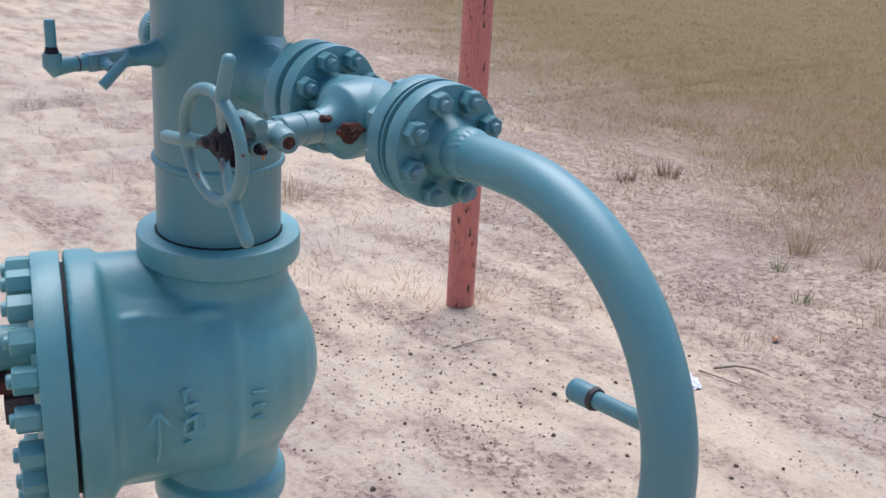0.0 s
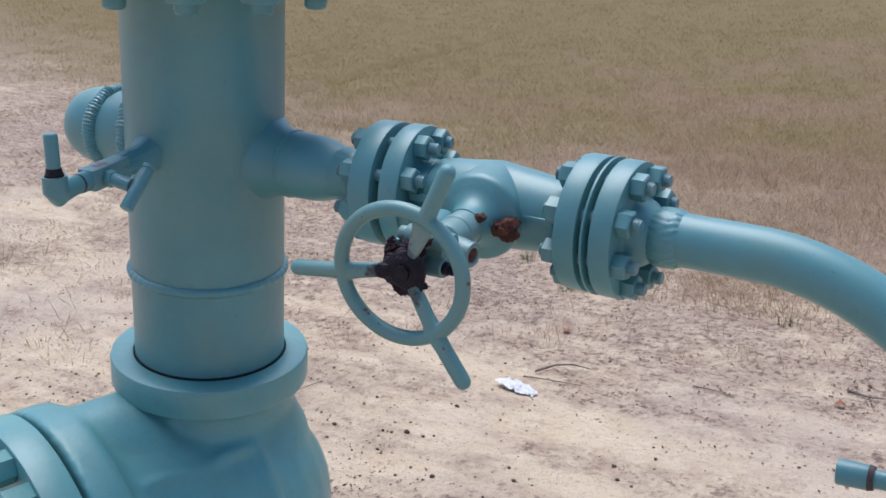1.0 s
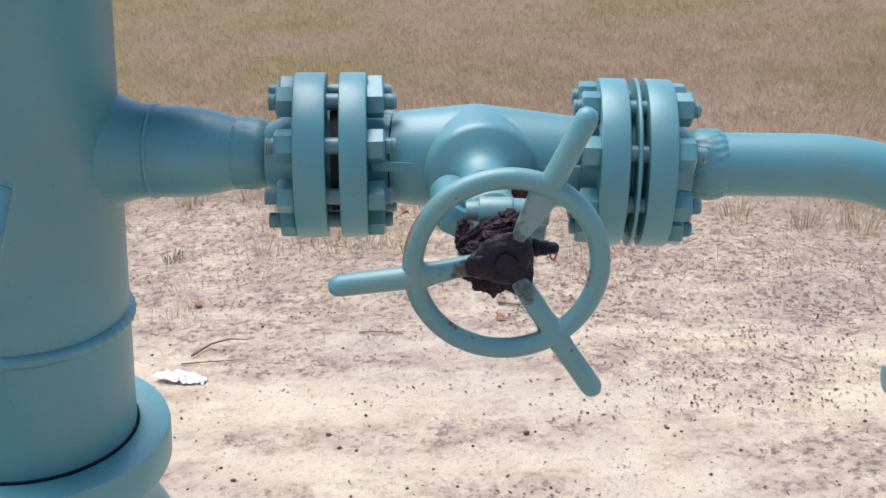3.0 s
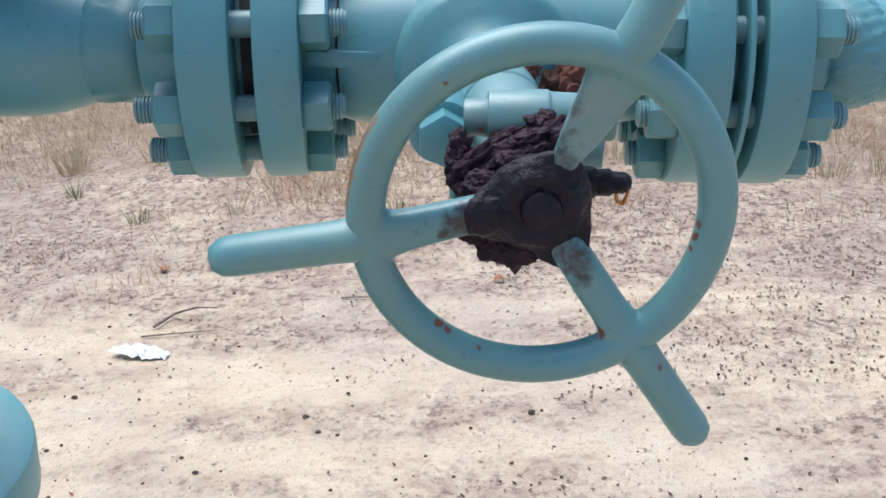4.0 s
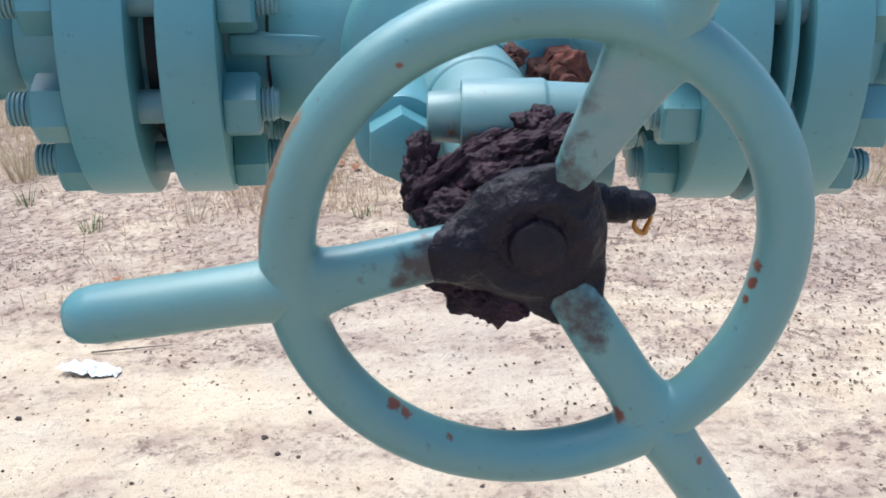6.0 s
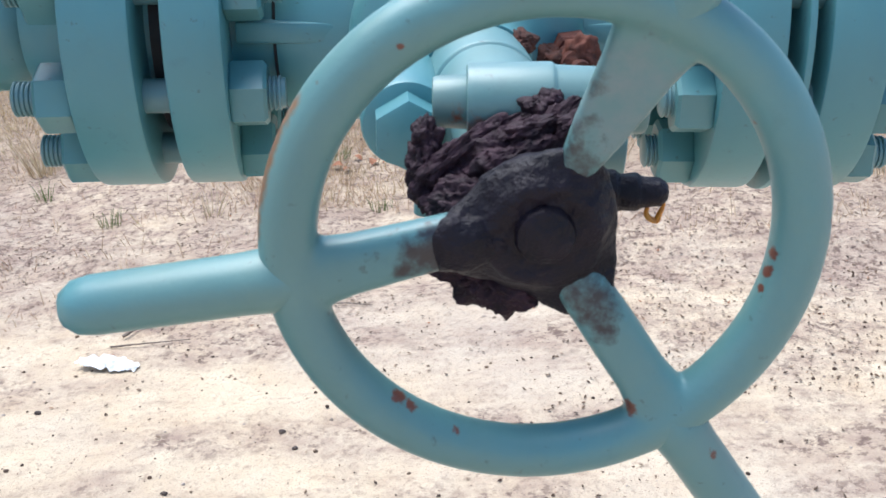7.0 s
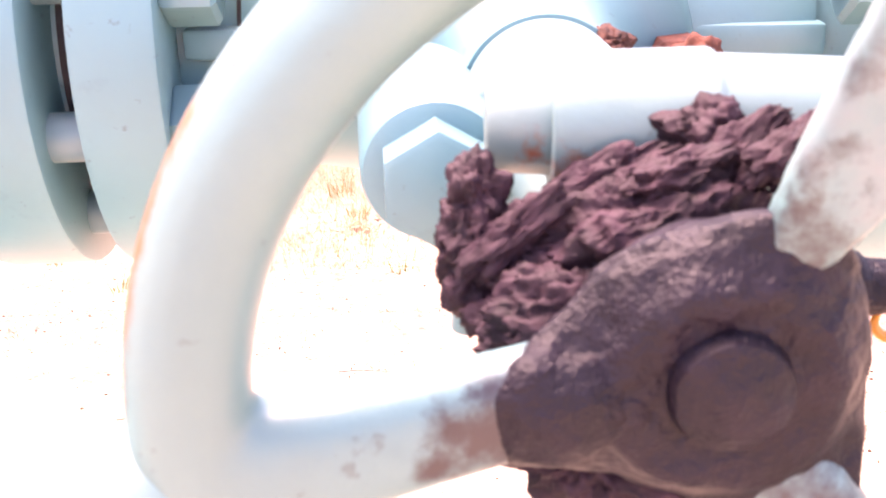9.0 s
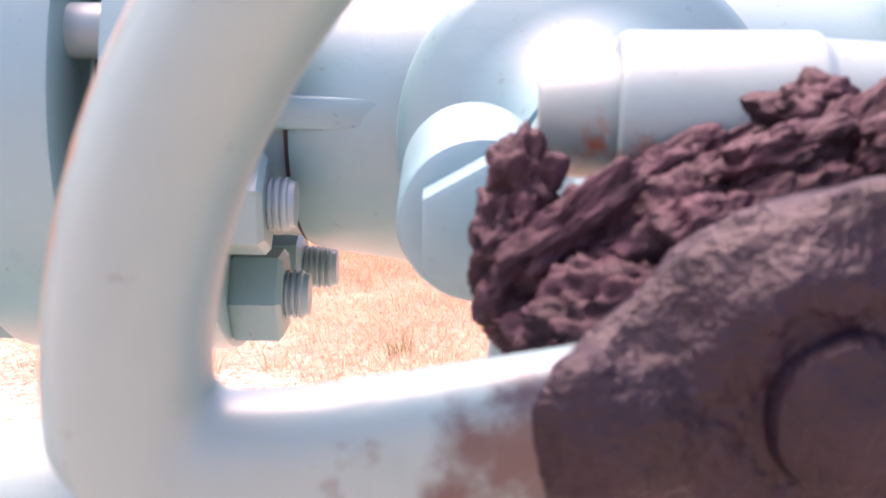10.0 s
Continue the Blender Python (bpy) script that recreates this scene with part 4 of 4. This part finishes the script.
sm_ = along((BCX + BR, 0.012, 0.806), (-1, 0.0, -0.09))
stubp = part("drain_nipple", lathe(bmesh.new(), [(0.0, 0.0105), (0.135, 0.0105)], sm_, 28), paint, bend)
part("coupling", lathe(bmesh.new(), eased([(0.130, 0.0), (0.130, 0.0142), (0.164, 0.0145), (0.164, 0.0)], 0.0018), sm_, 32), paint, stubp)
part("seal_ring", lathe(bmesh.new(), [(0.125, 0.0), (0.125, 0.0132), (0.131, 0.0146), (0.132, 0.0)], sm_, 28), dark_steel, stubp)

# ---------------------------------------------------------------- marker post
PB = Vector((-1.972, 1.705, ground_z(-1.972, 1.705)))
postm = along(PB - Vector((0.085, -0.06, 1)) * 0.2, (0.085, -0.06, 1))
post = thing("marker_post", PB, "leaning salmon-red painted steel post with chipped paint", "post")
part("tube", lathe(bmesh.new(), eased([(0.0, 0.056), (1.475, 0.056), (1.475, 0.051), (0.9, 0.051)], 0.002), postm, 48), post_paint, post)

# ---------------------------------------------------------------- litter, grass and grit
def blades(out_v, out_f, x, y, n, h, spread, width, lean=0.5, z=None):
    z0 = ground_h(x, y) if z is None else z
    for _ in range(n):
        a = random.random() * 6.283
        r = spread * random.random() ** 0.6
        bx, by = x + 0.25 * r * math.cos(a), y + 0.25 * r * math.sin(a)
        k = h * (0.45 + 0.55 * random.random())
        ox, oy = math.cos(a) * k * lean * random.random(), math.sin(a) * k * lean * random.random()
        b = random.random() * 6.283
        wx, wy = math.cos(b) * width, math.sin(b) * width
        i = len(out_v)
        out_v += [(bx - wx, by - wy, z0 - 0.005), (bx + wx, by + wy, z0 - 0.005), (bx + ox * 0.45 + wx * 0.7, by + oy * 0.45 + wy * 0.7, z0 + k * 0.55), (bx + ox * 0.45 - wx * 0.7, by + oy * 0.45 - wy * 0.7, z0 + k * 0.55), (bx + ox, by + oy, z0 + k)]
        out_f += [(i, i + 1, i + 2, i + 3), (i + 3, i + 2, i + 4)]


def raw(name, v, f, mat):
    me = bpy.data.meshes.new(name)
    me.from_pydata(v, [], f)
    me.materials.append(mat)
    return me


STRAW, LOW, GREEN = "dry straw-coloured grass tuft on sand", "low dry brown grass tuft on sand", "small green grass tuft on sand"
for x, y, n, h, s, mt, lab in ((-1.775, 3.70, 70, 0.24, 0.16, pale_straw, STRAW), (-4.64, 2.02, 90, 0.14, 0.25, dark_straw, LOW), (-0.91, 3.05, 12, 0.17, 0.07, pale_straw, "sparse thin dry grass tuft on sand"), (-1.28, 3.02, 22, 0.09, 0.10, green, GREEN),
                              (-1.63, 3.34, 18, 0.10, 0.10, green, GREEN), (-0.52, 3.64, 18, 0.09, 0.12, green, "small green grass tuft with dead leaves"), (-0.30, 3.01, 16, 0.07, 0.10, green, GREEN), (-0.62, 3.95, 26, 0.12, 0.14, green, GREEN), (0.55, 3.5, 40, 0.15, 0.2, pale_straw, STRAW), (1.04, 3.26, 34, 0.13, 0.2, pale_straw, STRAW),
                              (-1.41, 3.75, 46, 0.15, 0.16, pale_straw, STRAW), (-1.12, 3.80, 30, 0.13, 0.14, pale_straw, STRAW), (1.27, 3.09, 34, 0.16, 0.16, pale_straw, STRAW), (1.48, 3.06, 40, 0.17, 0.18, pale_straw, STRAW), (-3.32, 4.40, 60, 0.15, 0.2, dark_straw, LOW), (-3.32, 4.04, 50, 0.11, 0.2, dark_straw, LOW),
                              (-3.9, 1.95, 40, 0.20, 0.3, pale_straw, "sparse thin dry grass tuft on sand"), (-4.1, 1.45, 30, 0.18, 0.3, pale_straw, "sparse thin dry grass tuft on sand")):
    v, f = [], []
    blades(v, f, 0, 0, int(n * 1.5), h * 0.85, s * 1.6, 0.0017, 0.9, 0.0)
    tagged(link("grass_tuft", raw("grass_tuft", v, f, mt), None, Matrix.Translation((x, y, ground_h(x, y)))), lab, "grass")


def edge_y(x):
    return 3.05 + 0.30 * max(0.0, -x - 0.3) + 0.55 * noise.noise((x * 0.8, 3.3, 0)) + 0.25 * noise.noise((x * 2.4, 7.3, 0))


v, f = [], []
count = 0
while count < 56000:
    d = 3.0 * (60 / 3.0) ** (random.random() ** 1.15)
    a = radians(random.uniform(-86, 34))
    x, y = 0.3 + d * math.sin(a), -0.4 + d * math.cos(a)
    over = y - edge_y(x)
    pr = 0.03 if over < 0 else min(1.0, 0.10 + 0.30 * over + 0.5 * noise.noise((x * 1.1, y * 1.1, 2.0)))
    if y < 1.2 and over < 0 or random.random() > pr:
        continue
    count += 1
    k = 1 + d / 25
    blades(v, f, x, y, 6, random.uniform(0.02, 0.085), 0.26 * k, 0.0010 * (1 + d / 7), 1.6)
tagged(link("dry_grass", raw("dry_grass", v, f, straw)), "dry brown winter grass covering the field", "grass", kind="stuff")


def pebble(out_v, out_f, x, y, s, flat=0.6):
    z0 = ground_h(x, y)
    i = len(out_v)
    a = random.random() * 6.283
    for k in range(4):
        r = s * (0.6 + 0.6 * random.random())
        out_v.append((x + r * math.cos(a + k * 1.571), y + r * math.sin(a + k * 1.571), z0 + s * 0.15))
    out_v.append((x + s * 0.2, y, z0 + s * flat * (0.7 + 0.6 * random.random())))
    out_f += [(i, i + 1, i + 4), (i + 1, i + 2, i + 4), (i + 2, i + 3, i + 4), (i + 3, i, i + 4)]


v, f = [], []
for _ in range(38000):
    x, y = random.uniform(-4.8, 2.4), random.uniform(0.2, 5.2)
    if random.random() > 0.30 + 0.6 * noise.noise((x * 1.3, y * 1.3, 6.0)):
        continue
    pebble(v, f, x, y, 0.0013 + 0.0060 * random.random() ** 6)


def lump(out_v, out_f, x, y, s):
    z0, i, a = ground_h(x, y), len(out_v), random.random() * 6.283
    k = [0.75 + 0.5 * random.random() for _ in range(6)]
    for j, (r, h) in enumerate(((1.0, -0.3), (1.05, 0.35), (0.55, 0.85))):
        out_v += [(x + s * r * k[q] * math.cos(a + q * 1.0472), y + s * r * k[(q + j) % 6] * math.sin(a + q * 1.0472), z0 + s * h * (0.8 + 0.4 * random.random())) for q in range(6)]
    for j in (0, 6):
        out_f += [(i + j + q, i + j + (q + 1) % 6, i + j + 6 + (q + 1) % 6, i + j + 6 + q) for q in range(6)]
    out_f.append(tuple(i + 12 + q for q in range(6)))


count = 0
while count < 1500:
    x, y = random.uniform(-3.4, 1.5), random.uniform(0.3, 3.0)
    near = math.exp(-((x + 1.9) / 0.5) ** 2 - ((y - 1.2) / 0.35) ** 2) + 0.7 * math.exp(-((x + 1.2) / 0.8) ** 2 - ((y - 1.0) / 0.6) ** 2)
    if random.random() > 0.055 + 0.9 * near + 0.3 * noise.noise((x * 1.7, y * 1.7, 3.0)):
        continue
    count += 1
    lump(v, f, x, y, 0.0017 + 0.0040 * random.random() ** 2.6)
tagged(link("grit", raw("grit", v, f, grit)), "scattered dark grit and small stones on sand", "gravel", kind="stuff")
HEAPS = ((-2.9, 2.0, 0.45), (-3.4, 2.5, 0.5), (-2.5, 2.9, 0.4), (0.8, 2.2, 0.5), (1.3, 2.2, 0.5), (0.9, 1.7, 0.3), (-3.2, 1.6, 0.5), (-3.8, 2.4, 0.6), (-2.8, 2.6, 0.4), (-4.5, 3.0, 0.7), (0.70, 2.30, 0.45), (1.10, 2.40, 0.40), (0.47, 2.80, 0.35), (0.75, 2.95, 0.40), (-1.93, 1.24, 0.10), (-1.66, 1.60, 0.10), (-2.30, 2.17, 0.18), (0.25, 2.55, 0.30), (-0.95, 2.75, 0.25), (-1.75, 2.55, 0.25), (1.2, 2.75, 0.4), (-2.38, 2.23, 0.16), (-1.66, 1.59, 0.07), (-1.24, 2.71, 0.22), (-1.44, 2.79, 0.16), (-1.05, 2.76, 0.2), (-1.49, 2.57, 0.16), (0.42, 2.43, 0.35), (0.49, 1.95, 0.25), (0.85, 1.9, 0.3), (-0.34, 2.2, 0.2), (-2.61, 2.82, 0.14), (-3.61, 1.45, 0.3))
v, f = [], []
for _ in range(215000):
    x, y = random.uniform(-8.0, 2.6), random.uniform(0.6, 6.5)
    over = y - edge_y(x) + 1.0
    patch = noise.noise((x * 1.5, y * 2.6, 9.0)) + 0.6 * noise.noise((x * 5, y * 7, 5.0))
    heap = sum(math.exp(-((x - hx) / hr) ** 2 - ((y - hy) / (0.6 * hr)) ** 2) for hx, hy, hr in HEAPS)
    patch += 0.55 * heap + 0.7 * max(math.exp(-(d / 0.16) ** 2) for d in rut_offsets(x, y))
    if random.random() > 0.05 + (0.6 + 0.4 * over if over > 0 else 0) * max(0.10, patch + 0.20) + 1.5 * max(0, patch - 0.30):
        continue
    z0 = ground_h(x, y)
    a, s = random.random() * 6.283, 0.0014 + 0.0066 * random.random() ** 2.4
    c, t = math.cos(a) * s, math.sin(a) * s
    i = len(v)
    up = s * random.random() * 0.7
    v += [(x - c, y - t, z0 + 0.003), (x + t * 0.5, y - c * 0.5, z0 + 0.003 + up * 0.5), (x + c, y + t, z0 + 0.004 + up), (x - t * 0.5, y + c * 0.5, z0 + 0.004)]
    f += [(i, i + 1, i + 2), (i, i + 2, i + 3)]
tagged(link("leaf_litter", raw("leaf_litter", v, f, leaf_litter)), "brown dead leaf litter on the ground", "leaves", kind="stuff")
# crumpled paper
bm = bmesh.new()
bmesh.ops.create_grid(bm, x_segments=30, y_segments=12, size=0.5)
px, py = -0.92, 1.875
for vv in bm.verts:
    x = vv.co.x * 0.17
    y = vv.co.y * 0.055 * (1.15 - 1.1 * abs(vv.co.x)) + 0.016 * noise.noise((vv.co.x * 9, vv.co.y * 5, 7))
    vv.co = (x, y, 0.006 + 0.020 * abs(noise.noise((x * 34, y * 46, 2))))
bmesh.ops.solidify(bm, geom=bm.faces[:], thickness=0.0008)
ob = link("paper_scrap", mesh("paper_scrap", bm, paper_mat, 20), None, Matrix.Translation((px, py, ground_h(px, py) + 0.004)) @ Matrix.Rotation(radians(-12), 4, "Z"))
tagged(ob, "torn scrap of white paper lying on sand", "paper")


def twig(pts, r, lab, mt):
    pts = [(x, y, ground_h(x, y) + dz) for x, y, dz in pts]
    n = len(pts)
    ob = link("twig", mesh("twig", tube(bmesh.new(), pts, [r * (1 - 0.6 * i / (n - 1)) for i in range(n)], 8), mt))
    tagged(ob, lab, "twig")


twig_mat = material("grey_dead_wood", simple((0.10, 0.075, 0.06), (0.24, 0.19, 0.15), 60, 0.8, 0.002), 0.9)
twig([(-0.93, 2.04, 0.010), (-0.88, 2.10, 0.015), (-0.83, 2.14, 0.02), (-0.77, 2.15, 0.010)], 0.0045, "curved piece of dead bark on sand", twig_mat)
twig([(-0.95, 1.99, 0.006), (-0.86, 1.98, 0.010), (-0.74, 2.02, 0.006)], 0.0030, "thin dead twig lying on sand", twig_mat)
twig([(0.05, 2.46, 0.006), (0.13, 2.44, 0.010), (0.22, 2.46, 0.006)], 0.004, "thin dead twig lying on sand", twig_mat)
twig([(-0.41, 2.21, 0.005), (-0.34, 2.215, 0.008), (-0.26, 2.20, 0.005)], 0.0028, "thin dead twig lying on sand", twig_mat)
twig([(-1.57, 1.37, 0.004), (-1.56, 1.48, 0.006), (-1.55, 1.60, 0.004)], 0.0024, "straight pale twig lying on sand", twig_mat)


def stone(x, y, size, seed):
    bm = bmesh.new()
    bmesh.ops.create_icosphere(bm, subdivisions=2, radius=size)
    for v in bm.verts:
        k = 1 + 0.55 * noise.noise(v.co.normalized() * 1.6 + Vector((seed, seed * 1.7, 0)))
        v.co = Vector((v.co.x * k * 1.15, v.co.y * k, v.co.z * k * 0.75))
    ob = link("stone", mesh("stone", bm, stone_mat, 25), None, Matrix.Translation((x, y, ground_h(x, y) + size * 0.35)))
    tagged(ob, "small dark brown stone lying on sand", "stone", "dark stones on the sand")


stone_mat = material("dark_brown_stone", simple((0.035, 0.026, 0.024), (0.10, 0.07, 0.055), 90, 0.8, 0.003), 0.9)
for i, (x, y, size) in enumerate(((0.13, 1.50, 0.008), (-0.41, 1.53, 0.007), (-1.06, 1.41, 0.008), (-0.84, 1.21, 0.007), (-1.02, 1.65, 0.007), (-0.86, 0.58, 0.008), (-0.37, 1.46, 0.006), (-1.30, 1.35, 0.007), (-1.62, 1.22, 0.007), (-0.62, 1.30, 0.006))):
    stone(x, y, size, 3.1 * i)


def dead_leaf(x, y, size, turn):
    n = 7
    out_v, out_f = [], []
    for i in range(n):
        u = i / (n - 1)
        w = size * 0.38 * math.sin(math.pi * min(1, 0.06 + u * 0.94)) ** 0.8
        z = 0.25 * size * math.sin(u * 2.6)
        out_v += [(size * (u - 0.5), -w, z + 0.3 * w), (size * (u - 0.5), 0, z), (size * (u - 0.5), w, z + 0.45 * w)]
    for i in range(n - 1):
        k = 3 * i
        out_f += [(k, k + 1, k + 4, k + 3), (k + 1, k + 2, k + 5, k + 4)]
    ob = link("dead_leaf", raw("dead_leaf", out_v, out_f, leaf_mat), None, Matrix.Translation((x, y, ground_h(x, y) + 0.006)) @ Matrix.Rotation(turn, 4, "Z"))
    sol = ob.modifiers.new("thickness", "SOLIDIFY")
    sol.thickness = 0.0006
    tagged(ob, "curled red-brown dead leaf on the ground", "leaf", "fallen red-brown leaves")


leaf_mat = material("red_brown_leaf", simple((0.20, 0.075, 0.035), (0.40, 0.17, 0.08), 60), 0.8)
for i, (x, y, size) in enumerate(((-0.51, 3.51, 0.05), (-0.37, 3.55, 0.045), (-0.44, 3.60, 0.04), (-0.47, 3.48, 0.035), (-1.05, 2.55, 0.045), (0.06, 2.30, 0.035))):
    dead_leaf(x, y, size, 1.3 * i)
